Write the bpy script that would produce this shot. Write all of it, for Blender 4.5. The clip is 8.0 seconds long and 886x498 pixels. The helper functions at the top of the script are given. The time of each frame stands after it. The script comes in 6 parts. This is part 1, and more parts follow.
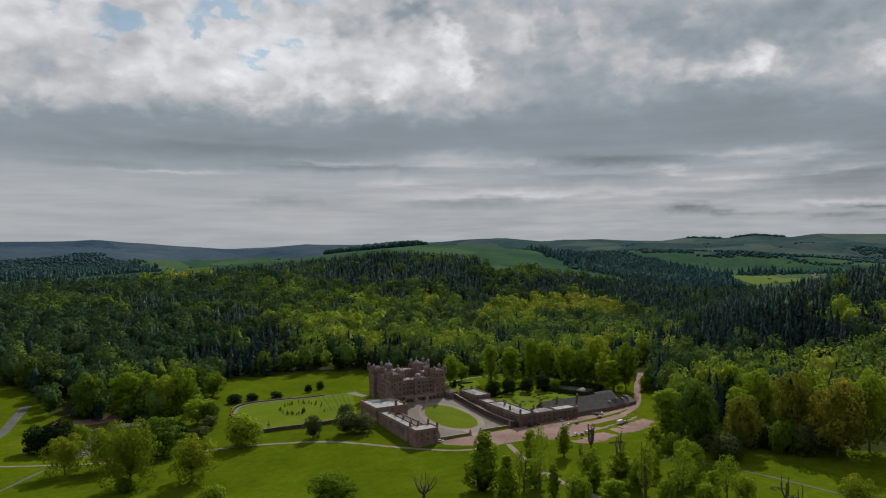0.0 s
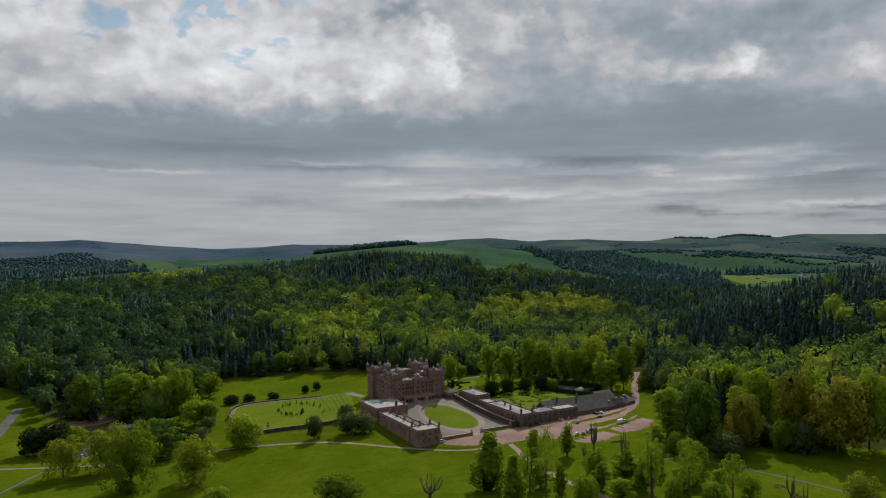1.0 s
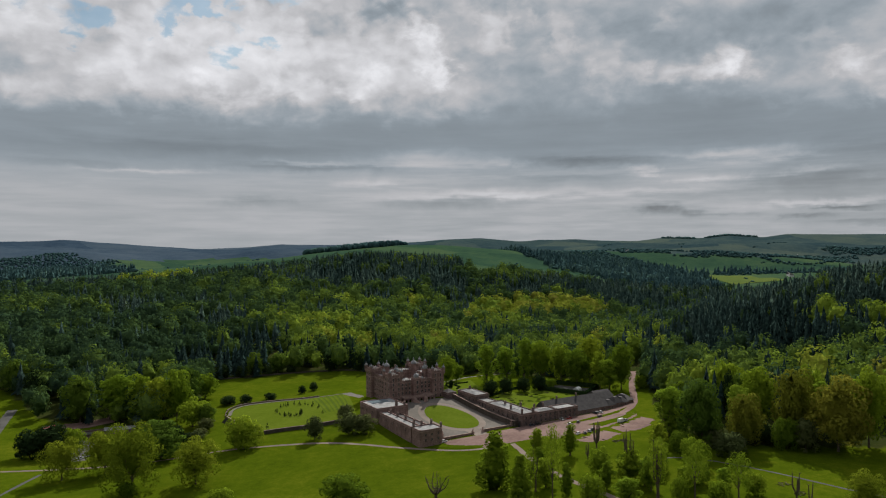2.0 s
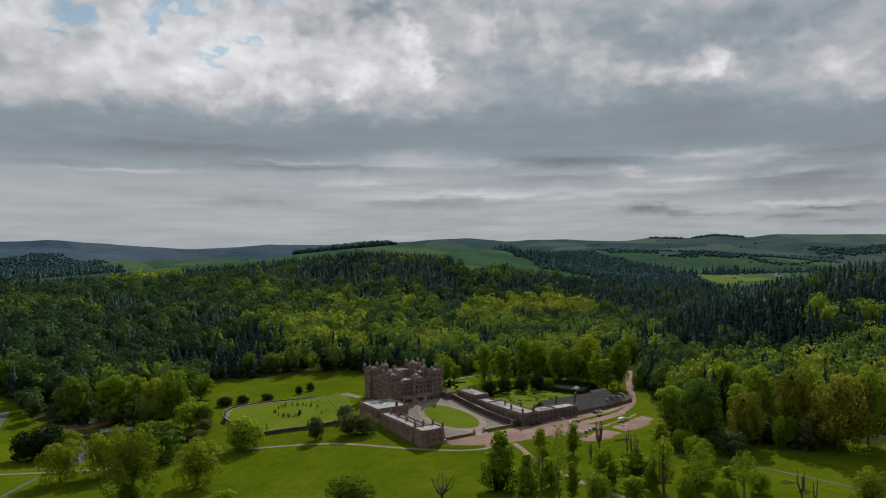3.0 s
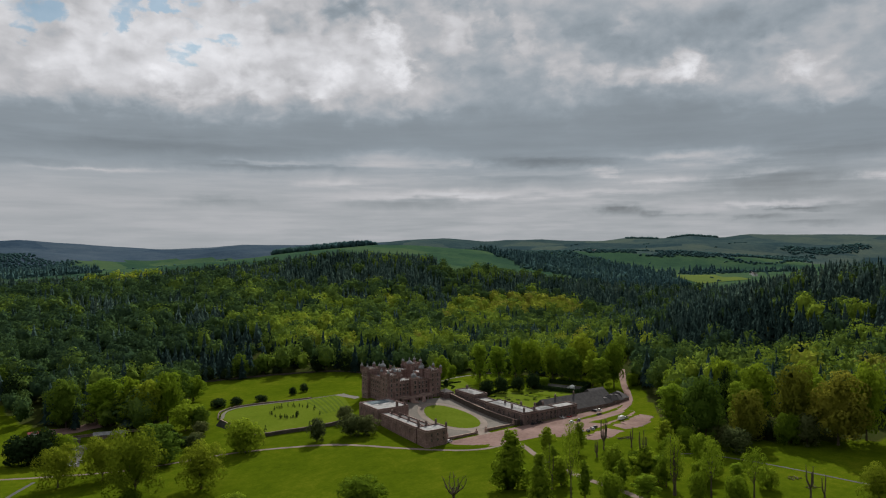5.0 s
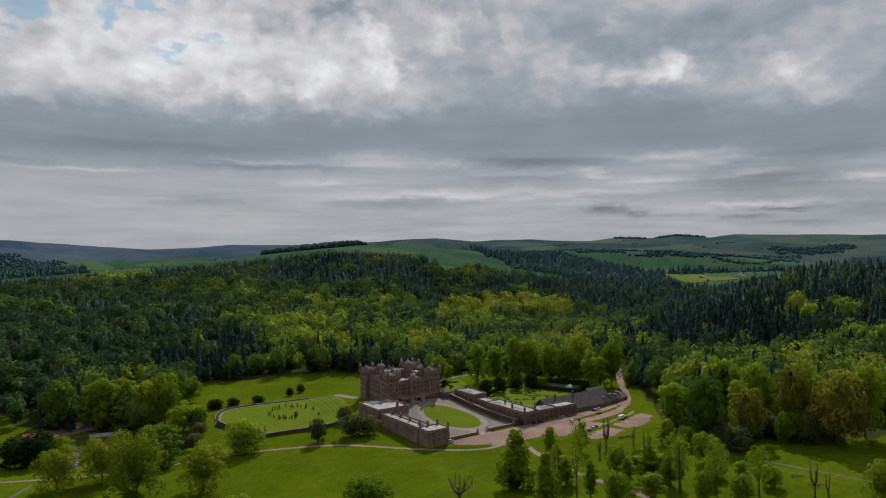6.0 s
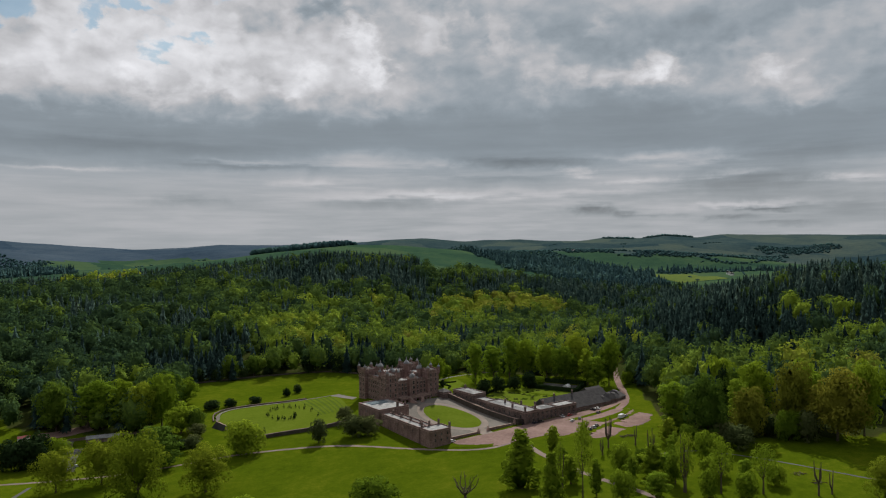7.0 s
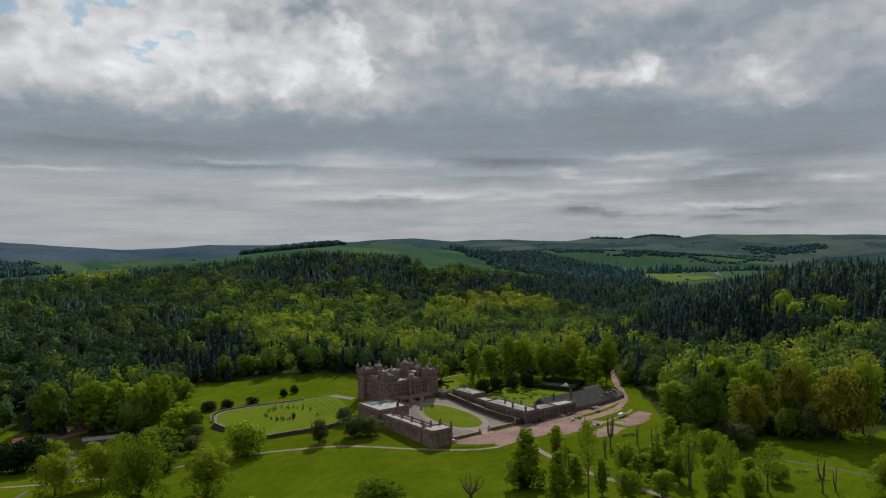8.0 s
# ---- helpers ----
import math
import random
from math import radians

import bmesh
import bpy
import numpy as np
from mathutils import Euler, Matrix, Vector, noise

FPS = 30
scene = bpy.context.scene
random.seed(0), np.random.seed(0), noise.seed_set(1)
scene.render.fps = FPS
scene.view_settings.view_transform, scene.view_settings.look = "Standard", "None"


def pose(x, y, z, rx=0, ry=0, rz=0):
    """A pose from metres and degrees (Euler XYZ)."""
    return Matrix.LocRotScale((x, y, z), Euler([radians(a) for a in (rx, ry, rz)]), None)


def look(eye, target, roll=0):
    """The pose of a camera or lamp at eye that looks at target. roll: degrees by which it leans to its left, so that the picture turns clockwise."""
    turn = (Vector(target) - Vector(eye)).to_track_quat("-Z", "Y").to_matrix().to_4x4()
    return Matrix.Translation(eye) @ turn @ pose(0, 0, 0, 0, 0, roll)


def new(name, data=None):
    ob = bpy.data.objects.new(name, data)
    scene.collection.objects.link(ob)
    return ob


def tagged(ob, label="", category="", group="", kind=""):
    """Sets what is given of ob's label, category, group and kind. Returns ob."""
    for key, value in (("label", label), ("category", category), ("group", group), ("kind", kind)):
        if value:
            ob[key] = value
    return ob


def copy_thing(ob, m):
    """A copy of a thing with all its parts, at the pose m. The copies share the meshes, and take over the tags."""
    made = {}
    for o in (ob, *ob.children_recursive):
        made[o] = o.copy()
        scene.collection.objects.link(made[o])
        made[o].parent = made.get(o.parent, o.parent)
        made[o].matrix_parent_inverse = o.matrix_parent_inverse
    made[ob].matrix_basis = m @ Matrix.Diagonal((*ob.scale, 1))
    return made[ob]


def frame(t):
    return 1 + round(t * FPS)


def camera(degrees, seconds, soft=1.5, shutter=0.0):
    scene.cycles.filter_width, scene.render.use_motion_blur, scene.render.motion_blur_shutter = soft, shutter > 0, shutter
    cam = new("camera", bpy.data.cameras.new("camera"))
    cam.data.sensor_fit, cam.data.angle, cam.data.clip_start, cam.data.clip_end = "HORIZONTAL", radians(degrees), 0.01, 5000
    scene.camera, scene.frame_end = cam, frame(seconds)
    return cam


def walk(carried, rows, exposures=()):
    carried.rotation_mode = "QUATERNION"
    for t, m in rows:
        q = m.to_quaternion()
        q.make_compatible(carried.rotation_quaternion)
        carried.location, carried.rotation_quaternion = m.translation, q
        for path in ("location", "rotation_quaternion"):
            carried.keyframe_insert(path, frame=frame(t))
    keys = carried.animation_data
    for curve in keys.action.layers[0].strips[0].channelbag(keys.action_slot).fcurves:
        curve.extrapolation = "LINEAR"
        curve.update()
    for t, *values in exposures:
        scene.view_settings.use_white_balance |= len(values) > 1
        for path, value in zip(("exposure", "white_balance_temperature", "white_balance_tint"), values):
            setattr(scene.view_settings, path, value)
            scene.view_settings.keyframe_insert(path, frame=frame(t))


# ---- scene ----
cam = camera(65.0, 8.0, 1.15)
# seconds, eye x y z, yaw, pitch, lean
ROWS = [
    (0.0, -232.98, -459.94, 118.99, -28.927, -0.197, 0.399),
    (0.5, -236.74, -457.49, 118.93, -29.452, -0.196, 0.397),
    (1.0, -240.45, -455.01, 118.87, -29.975, -0.196, 0.397),
    (1.5, -244.12, -452.50, 118.80, -30.498, -0.196, 0.397),
    (3.0, -254.86, -444.85, 118.57, -32.055, -0.197, 0.403),
    (3.5, -258.35, -442.25, 118.49, -32.571, -0.198, 0.407),
    (4.0, -261.80, -439.63, 118.41, -33.085, -0.199, 0.411),
    (4.5, -265.20, -436.98, 118.32, -33.598, -0.199, 0.417),
    (6.0, -275.15, -428.89, 118.03, -35.127, -0.203, 0.439),
    (6.5, -278.38, -426.15, 117.92, -35.633, -0.204, 0.448),
    (7.0, -281.56, -423.39, 117.82, -36.138, -0.206, 0.458),
    (7.5, -284.70, -420.59, 117.71, -36.642, -0.207, 0.469),
    (8.0, -287.80, -417.78, 117.59, -37.144, -0.209, 0.481),
]
walk(cam, [(t, pose(x, y, z, 0, 0, yaw) @ pose(0, 0, 0, 90 + pitch) @ pose(0, 0, 0, 0, 0, -lean))
           for t, x, y, z, yaw, pitch, lean in ROWS])

# ---- world, sun ----
SUN_BEARING, SUN_HEIGHT = 45.0, 40.0


class Nodes:
    """Short forms for building node trees."""

    def __init__(self, tree):
        self.tree = tree
        tree.nodes.clear()

    def add(self, kind):
        return self.tree.nodes.new(kind)

    def put(self, value, socket):
        if isinstance(value, bpy.types.NodeSocket):
            self.tree.links.new(value, socket)
        else:
            socket.default_value = value

    def math(self, op, a, b=0.0, c=0.0):
        node = self.add("ShaderNodeMath")
        node.operation = op
        for n, v in enumerate((a, b, c)):
            self.put(v, node.inputs[n])
        return node.outputs[0]

    def mix(self, k, a, b, blend="MIX"):
        node = self.add("ShaderNodeMix")
        node.data_type, node.blend_type = "RGBA", blend
        for v, n in ((k, 0), (a, 6), (b, 7)):
            self.put((*v, 1.0) if isinstance(v, tuple) and len(v) == 3 else v, node.inputs[n])
        return node.outputs[2]

    def noise(self, at, scale, detail=4.0, rough=0.55, lift=0.0):
        node = self.add("ShaderNodeTexNoise")
        if at is not None:
            self.put(at, node.inputs["Vector"])
        node.inputs["Scale"].default_value, node.inputs["Detail"].default_value = scale, detail
        node.inputs["Roughness"].default_value, node.inputs["Distortion"].default_value = rough, lift
        return node.outputs["Fac"]

    def ramp(self, value, stops, smooth=False):
        node = self.add("ShaderNodeValToRGB")
        node.color_ramp.interpolation = "EASE" if smooth else "LINEAR"
        while len(node.color_ramp.elements) < len(stops):
            node.color_ramp.elements.new(0.5)
        for e, (p, c) in zip(node.color_ramp.elements, stops):
            e.position, e.color = p, (*c, 1.0) if isinstance(c, tuple) else (c, c, c, 1.0)
        self.put(value, node.inputs[0])
        return node.outputs[0]

    def spread(self, value, a, b, c=0.0, d=1.0):
        node = self.add("ShaderNodeMapRange")
        node.interpolation_type = "SMOOTHSTEP"
        for n, v in enumerate((value, a, b, c, d)):
            self.put(v, node.inputs[n])
        return node.outputs[0]

    def vector(self, x, y, z=0.0):
        node = self.add("ShaderNodeCombineXYZ")
        for n, v in enumerate((x, y, z)):
            self.put(v, node.inputs[n])
        return node.outputs[0]


world = bpy.data.worlds.new("overcast_sky")
scene.world = world
world.use_nodes = True
w = Nodes(world.node_tree)
sky = w.add("ShaderNodeTexSky")
sky.sky_type, sky.sun_disc, sky.air_density, sky.dust_density = "NISHITA", False, 1.2, 1.5
sky.sun_elevation, sky.sun_rotation = radians(SUN_HEIGHT), radians(SUN_BEARING)
way = w.add("ShaderNodeSeparateXYZ")
w.put(w.add("ShaderNodeTexCoord").outputs["Generated"], way.inputs[0])
east, north, high = way.outputs
up = w.math("MAXIMUM", high, 0.0)
bearing = w.math("MULTIPLY", w.math("ARCTAN2", east, north), 180 / math.pi)
height = w.math("MULTIPLY", w.math("ARCSINE", up), 180 / math.pi)


def cloud_noise(along, rise, seed, detail=8.0, rough=0.6, lift=0.4):
    """Cloud texture; along and rise: how fast it changes per degree of bearing and of height."""
    return w.noise(w.vector(w.math("MULTIPLY", bearing, along), w.math("MULTIPLY", height, rise), seed), 1.0, detail, rough, lift)


def billows(along, rise, seed):
    """Rounded heads of heaped cloud."""
    node = w.add("ShaderNodeTexVoronoi")
    node.feature = "SMOOTH_F1"
    shift = w.math("MULTIPLY", w.math("SUBTRACT", fleece, 0.5), 1.6)
    w.put(w.vector(w.math("ADD", w.math("MULTIPLY", bearing, along), shift), w.math("ADD", w.math("MULTIPLY", height, rise), shift), seed), node.inputs["Vector"])
    node.inputs["Scale"].default_value, node.inputs["Smoothness"].default_value = 1.0, 0.7
    return w.math("SUBTRACT", 1.0, node.outputs["Distance"])


heap, fleece = cloud_noise(0.11, 0.18, 3.0, 9.0, 0.5, 0.3), cloud_noise(0.42, 0.6, 21.0, 8.0, 0.54, 0.3)
ruffle = cloud_noise(0.5, 0.75, 47.0, 8.0, 0.6, 0.3)
veil, streak = cloud_noise(0.07, 0.17, 11.0, 8.0, 0.56, 0.25), cloud_noise(0.09, 0.8, 7.0, 8.0, 0.58, 0.3)
wisp = cloud_noise(0.17, 1.9, 31.0, 7.0, 0.56, 0.2)
puff = w.math("ADD", w.math("MULTIPLY", billows(0.30, 0.42, 2.0), 0.6), w.math("MULTIPLY", billows(0.75, 1.0, 9.0), 0.4))
b_w = w.math("ADD", bearing, w.math("MULTIPLY", w.math("SUBTRACT", ruffle, 0.5), 6.0))
e_w = w.math("ADD", height, w.math("MULTIPLY", w.math("SUBTRACT", fleece, 0.5), 4.4))
e_s = w.math("ADD", height, w.math("ADD", w.math("MULTIPLY", w.math("SUBTRACT", streak, 0.5), 1.5), w.math("ADD", w.math("MULTIPLY", w.math("SUBTRACT", wisp, 0.5), 0.6), w.math("MULTIPLY", w.math("SUBTRACT", fleece, 0.5), 1.0))))


def bank(b0, e0, wide, tall, amount, flat=False):
    """A soft-edged bank of lighter or darker cloud at a bearing and height."""
    x = w.math("DIVIDE", w.math("SUBTRACT", b_w, b0), wide * 1.15)
    y = w.math("DIVIDE", w.math("SUBTRACT", e_s if flat else e_w, e0), tall * 1.15)
    r = w.math("ADD", w.math("MULTIPLY", x, x), w.math("MULTIPLY", y, y))
    return w.math("MULTIPLY", w.math("POWER", 2.718, w.math("MULTIPLY", r, -1.0)), amount)


def lit_edge(along, rise, seed, east_by, up_by):
    """Heads of cloud catch the light from above, their feet lie in shade."""
    near = w.noise(w.vector(w.math("MULTIPLY", bearing, along), w.math("MULTIPLY", height, rise), seed), 1.0, 8.0, 0.55, 0.3)
    off = w.noise(w.vector(w.math("MULTIPLY", w.math("ADD", bearing, east_by), along), w.math("MULTIPLY", w.math("ADD", height, up_by), rise), seed), 1.0, 8.0, 0.55, 0.3)
    return w.math("SUBTRACT", near, off)


# low layered cloud, the level base above it, heaped cloud to the west, a thick veil to the east
stripes = w.math("ADD", w.math("MULTIPLY", streak, 0.6), w.math("MULTIPLY", wisp, 0.4))
layer = w.math("MULTIPLY", w.ramp(w.math("DIVIDE", e_s, 20.0), [
    (0.0, 0.385), (0.06, 0.40), (0.2, 0.41), (0.29, 0.395), (0.35, 0.325), (0.40, 0.29), (0.55, 0.295), (0.64, 0.33), (1.0, 0.35)]),
    w.mix(w.math("MAXIMUM", w.spread(height, 6.0, 8.5), w.spread(bearing, 12.0, 38.0, 0.55, 0.0)), w.ramp(stripes, [(0.34, 0.84), (0.45, 0.95), (0.50, 1.0), (0.55, 1.07), (0.66, 1.16)]),
          w.ramp(w.math("ADD", w.math("MULTIPLY", veil, 0.5), w.math("MULTIPLY", stripes, 0.5)), [(0.36, 0.91), (0.5, 1.0), (0.64, 1.10)])))
heads = w.math("ADD", w.math("MULTIPLY", lit_edge(0.16, 0.24, 63.0, 0.9, 1.3), 0.55), w.math("MULTIPLY", lit_edge(0.5, 0.7, 71.0, 0.35, 0.5), 0.45))
n_heap = w.math("ADD", w.math("MULTIPLY", heap, 0.62), w.math("MULTIPLY", w.math("SUBTRACT", puff, 0.12), 0.38))
heaped = w.math("ADD", w.ramp(n_heap, [(0.30, 0.44), (0.40, 0.52), (0.47, 0.61), (0.54, 0.69), (0.66, 0.76)]), w.math("MULTIPLY", heads, 0.5))
n_veil = w.math("ADD", w.math("MULTIPLY", veil, 0.72), w.math("MULTIPLY", w.math("SUBTRACT", puff, 0.12), 0.28))
veiled = w.math("ADD", w.ramp(n_veil, [(0.34, 0.32), (0.47, 0.375), (0.55, 0.44), (0.66, 0.52)]), w.math("MULTIPLY", heads, 0.26))
over = w.mix(w.spread(w.math("ADD", b_w, w.math("MULTIPLY", veil, 6.0)), 24.0, 42.0), heaped, veiled)
cloud = w.mix(w.spread(w.math("ADD", e_w, w.math("MULTIPLY", w.math("SUBTRACT", veil, 0.5), 5.0)), 9.3, 13.2), layer, over)
lift = 1.0
# bearing, height, width, depth, how much lighter or darker
for spec in ((12.8, 13.5, 1.9, 1.2, 0.20), (18.8, 12.8, 1.4, 1.1, 0.12), (24.9, 13.9, 1.3, 1.8, 0.22), (23.8, 12.2, 0.7, 0.7, 0.2), (30.7, 14.2, 0.9, 1.4, 0.5),
             (29.5, 17.2, 0.9, 1.6, 0.45), (35.8, 17.4, 1.3, 1.4, 0.5), (38.3, 18.4, 0.7, 0.8, 0.4), (40.6, 16.0, 1.4, 1.6, 0.42), (44.2, 13.9, 1.2, 1.5, 0.34),
             (49.4, 13.1, 2.2, 0.6, 0.40), (53.4, 13.5, 1.5, 1.0, 0.85), (61.1, 12.9, 1.2, 0.5, 0.42), (63.8, 11.1, 1.6, 0.9, 0.3), (48.8, 16.9, 0.8, 0.5, 0.2)):
    lift = w.math("ADD", lift, bank(*spec))
for spec in ((26.7, 18.7, 2.1, 0.9, -0.38), (40.0, 16.6, 0.5, 0.4, -0.25), (60.0, 16.5, 5.5, 1.4, -0.10), (22.4, 16.8, 2.3, 1.2, -0.10), (52.0, 9.5, 9.0, 2.0, -0.05)):
    lift = w.math("ADD", lift, bank(*spec))
for spec in ((11.2, 7.7, 9.6, 0.7, -0.16), (2.2, 6.3, 4.1, 0.4, -0.14), (20.5, 6.5, 5.8, 0.3, -0.22), (43.0, 6.7, 5.0, 0.4, -0.26), (40.7, 5.5, 6.9, 0.4, -0.16), (59.9, 4.6, 4.8, 1.1, -0.26), (64.0, 6.6, 5.0, 0.7, -0.16), (66.0, 2.6, 4.0, 0.9, -0.16),
             (48.1, 2.9, 1.5, 0.36, -0.36), (50.6, 2.6, 0.9, 0.27, -0.22), (60.8, 2.75, 2.0, 0.18, -0.32), (58.8, 2.0, 1.4, 0.18, -0.24), (62.1, 1.5, 1.9, 0.17, -0.16), (16.1, 3.6, 2.4, 0.31, -0.18),
             (31.5, 3.5, 4.2, 0.4, -0.18), (53.3, 2.4, 2.5, 0.18, -0.18)):
    lift = w.math("ADD", lift, bank(*spec[:4], 1.25 * spec[4], True))
for spec in ((29.6, 7.1, 3.5, 0.6, 0.42), (20.5, 6.9, 3.1, 0.2, 0.28), (7.6, 6.05, 3.6, 0.16, 0.30), (25.5, 5.3, 2.8, 0.35, 0.28), (35.7, 4.3, 7.0, 0.25, 0.36), (53.4, 6.95, 3.4, 0.3, 0.5), (56.9, 6.4, 2.0, 0.22, 0.3),
             (47.2, 6.0, 1.1, 0.2, 0.32), (51.9, 5.15, 2.4, 0.24, 0.32), (59.2, 5.3, 1.8, 0.2, 0.3), (60.3, 3.1, 4.3, 0.18, 0.34), (48.3, 4.1, 3.5, 0.2, 0.24), (35.7, 6.8, 1.9, 0.23, 0.28), (66.6, 4.7, 1.8, 0.24, 0.45)):
    lift = w.math("ADD", lift, bank(*spec, True))
cloud = w.mix(1.0, cloud, w.vector(lift, lift, lift), "MULTIPLY")
# thin lit cloud is neutral, thick cloud blue-grey
grey = w.add("ShaderNodeSeparateXYZ")
w.put(cloud, grey.inputs[0])
thin = w.spread(grey.outputs[0], 0.30, 0.52)
cool = w.mix(w.spread(height, 3.0, 8.0), (0.93, 1.0, 1.06), (0.865, 1.0, 1.125))
cloud = w.mix(1.0, cloud, w.mix(thin, cool, (0.988, 0.993, 1.035)), "MULTIPLY")
# gaps of blue in the cover
gap = 0.0
for spec in ((4.1, 16.6, 1.7, 0.7, 1.0), (3.0, 15.3, 0.7, 0.4, 0.7), (10.6, 18.0, 1.8, 0.55, 1.0), (9.7, 16.5, 0.9, 0.8, 1.0), (12.9, 18.2, 1.5, 0.5, 0.9), (13.8, 14.6, 1.2, 0.65, 1.0),
             (16.4, 15.8, 1.8, 0.42, 0.9), (14.7, 17.0, 0.9, 0.35, 0.6), (0.0, 17.4, 1.4, 0.8, 0.8), (17.5, 19.6, 2.5, 0.8, 0.8)):
    gap = w.math("ADD", gap, bank(*spec))
gap = w.spread(w.math("ADD", gap, w.math("MULTIPLY", w.math("SUBTRACT", 0.5, w.math("ADD", w.math("MULTIPLY", heap, 0.5), w.math("MULTIPLY", ruffle, 0.5))), 1.6)), 0.36, 1.0)
blue = w.mix(1.0, sky.outputs[0], (0.062, 0.075, 0.078), "MULTIPLY")
cover = w.mix(w.math("MULTIPLY", gap, 0.8), cloud, blue)
# brighter towards the sun, duller away from it
toward = w.math("ADD", w.math("MULTIPLY", east, math.sin(radians(SUN_BEARING)) * math.cos(radians(SUN_HEIGHT))),
                w.math("ADD", w.math("MULTIPLY", north, math.cos(radians(SUN_BEARING)) * math.cos(radians(SUN_HEIGHT))),
                       w.math("MULTIPLY", high, math.sin(radians(SUN_HEIGHT)))))
glow = w.spread(toward, -0.5, 0.55, 0.55, 1.0)
cover = w.mix(1.0, cover, w.vector(glow, glow, glow), "MULTIPLY")
ground_glow = w.mix(w.spread(high, -0.02, -0.001), (0.05, 0.06, 0.03), cover)
back = w.add("ShaderNodeBackground")
w.put(ground_glow, back.inputs[0])
back.inputs[1].default_value = 1.0
w.put(back.outputs[0], w.add("ShaderNodeOutputWorld").inputs[0])

sun = new("sun", bpy.data.lights.new("sun", "SUN"))
sun.data.energy, sun.data.angle, sun.data.color = 4.4, radians(0.6), (1.0, 0.95, 0.86)
sun.matrix_world = look((0, 0, 500), (-500 * math.sin(radians(SUN_BEARING)), -500 * math.cos(radians(SUN_BEARING)),
                                      500 - 500 * math.tan(radians(SUN_HEIGHT))))

# ---- materials ----
def material(name, rough=0.85, metal=0.0):
    m = bpy.data.materials.new(name)
    m.use_nodes = True
    n = Nodes(m.node_tree)
    n.shader = n.add("ShaderNodeBsdfPrincipled")
    n.shader.inputs["Roughness"].default_value, n.shader.inputs["Metallic"].default_value = rough, metal
    n.shader.inputs["Specular IOR Level"].default_value = 0.5 if rough < 0.5 else 0.12
    n.tree.links.new(n.shader.outputs[0], n.add("ShaderNodeOutputMaterial").inputs[0])
    n.place = n.add("ShaderNodeNewGeometry").outputs["Position"]
    return m, n


def bump(n, value, depth, strength=0.6):
    b = n.add("ShaderNodeBump")
    b.inputs["Strength"].default_value, b.inputs["Distance"].default_value = strength, depth
    n.put(value, b.inputs["Height"])
    n.put(b.outputs[0], n.shader.inputs["Normal"])


def mottled(name, dark, light, scale, fine, rough=0.9, depth=0.05, metal=0.0):
    """Two scales of variation between a dark and a light base colour."""
    m, n = material(name, rough, metal)
    a, b = n.noise(n.place, scale, 4.0), n.noise(n.place, fine, 5.0, 0.65)
    k = n.math("ADD", n.math("MULTIPLY", a, 0.6), n.math("MULTIPLY", b, 0.4))
    n.put(n.ramp(k, [(0.3, dark), (0.7, light)]), n.shader.inputs["Base Color"])
    bump(n, b, depth)
    return m


def stone(name, dark, light):
    """Coursed sandstone: stones, weather streaks and soot with shapes of their own."""
    m, n = material(name, 0.92)
    seat = n.add("ShaderNodeSeparateXYZ")
    n.put(n.place, seat.inputs[0])
    run = n.math("ADD", seat.outputs[0], seat.outputs[1])
    bond = n.add("ShaderNodeTexBrick")
    n.put(n.vector(run, seat.outputs[2]), bond.inputs["Vector"])
    for key, v in (("Color1", (0.8, 0.8, 0.8, 1)), ("Color2", (1.15, 1.15, 1.15, 1)), ("Mortar", (0.7, 0.7, 0.7, 1)),
                   ("Scale", 1.0), ("Mortar Size", 0.02), ("Brick Width", 0.9), ("Row Height", 0.42)):
        bond.inputs[key].default_value = v
    drip = n.noise(n.vector(n.math("MULTIPLY", run, 0.9), n.math("MULTIPLY", seat.outputs[2], 0.12)), 1.0, 5.0, 0.6)
    patch = n.noise(n.place, 0.25, 5.0, 0.6)
    k = n.math("ADD", n.math("MULTIPLY", drip, 0.5), n.math("MULTIPLY", patch, 0.5))
    tint = n.ramp(k, [(0.3, dark), (0.68, light)])
    n.put(n.mix(1.0, tint, bond.outputs["Color"], "MULTIPLY"), n.shader.inputs["Base Color"])
    bump(n, bond.outputs["Fac"], -0.03)
    return m


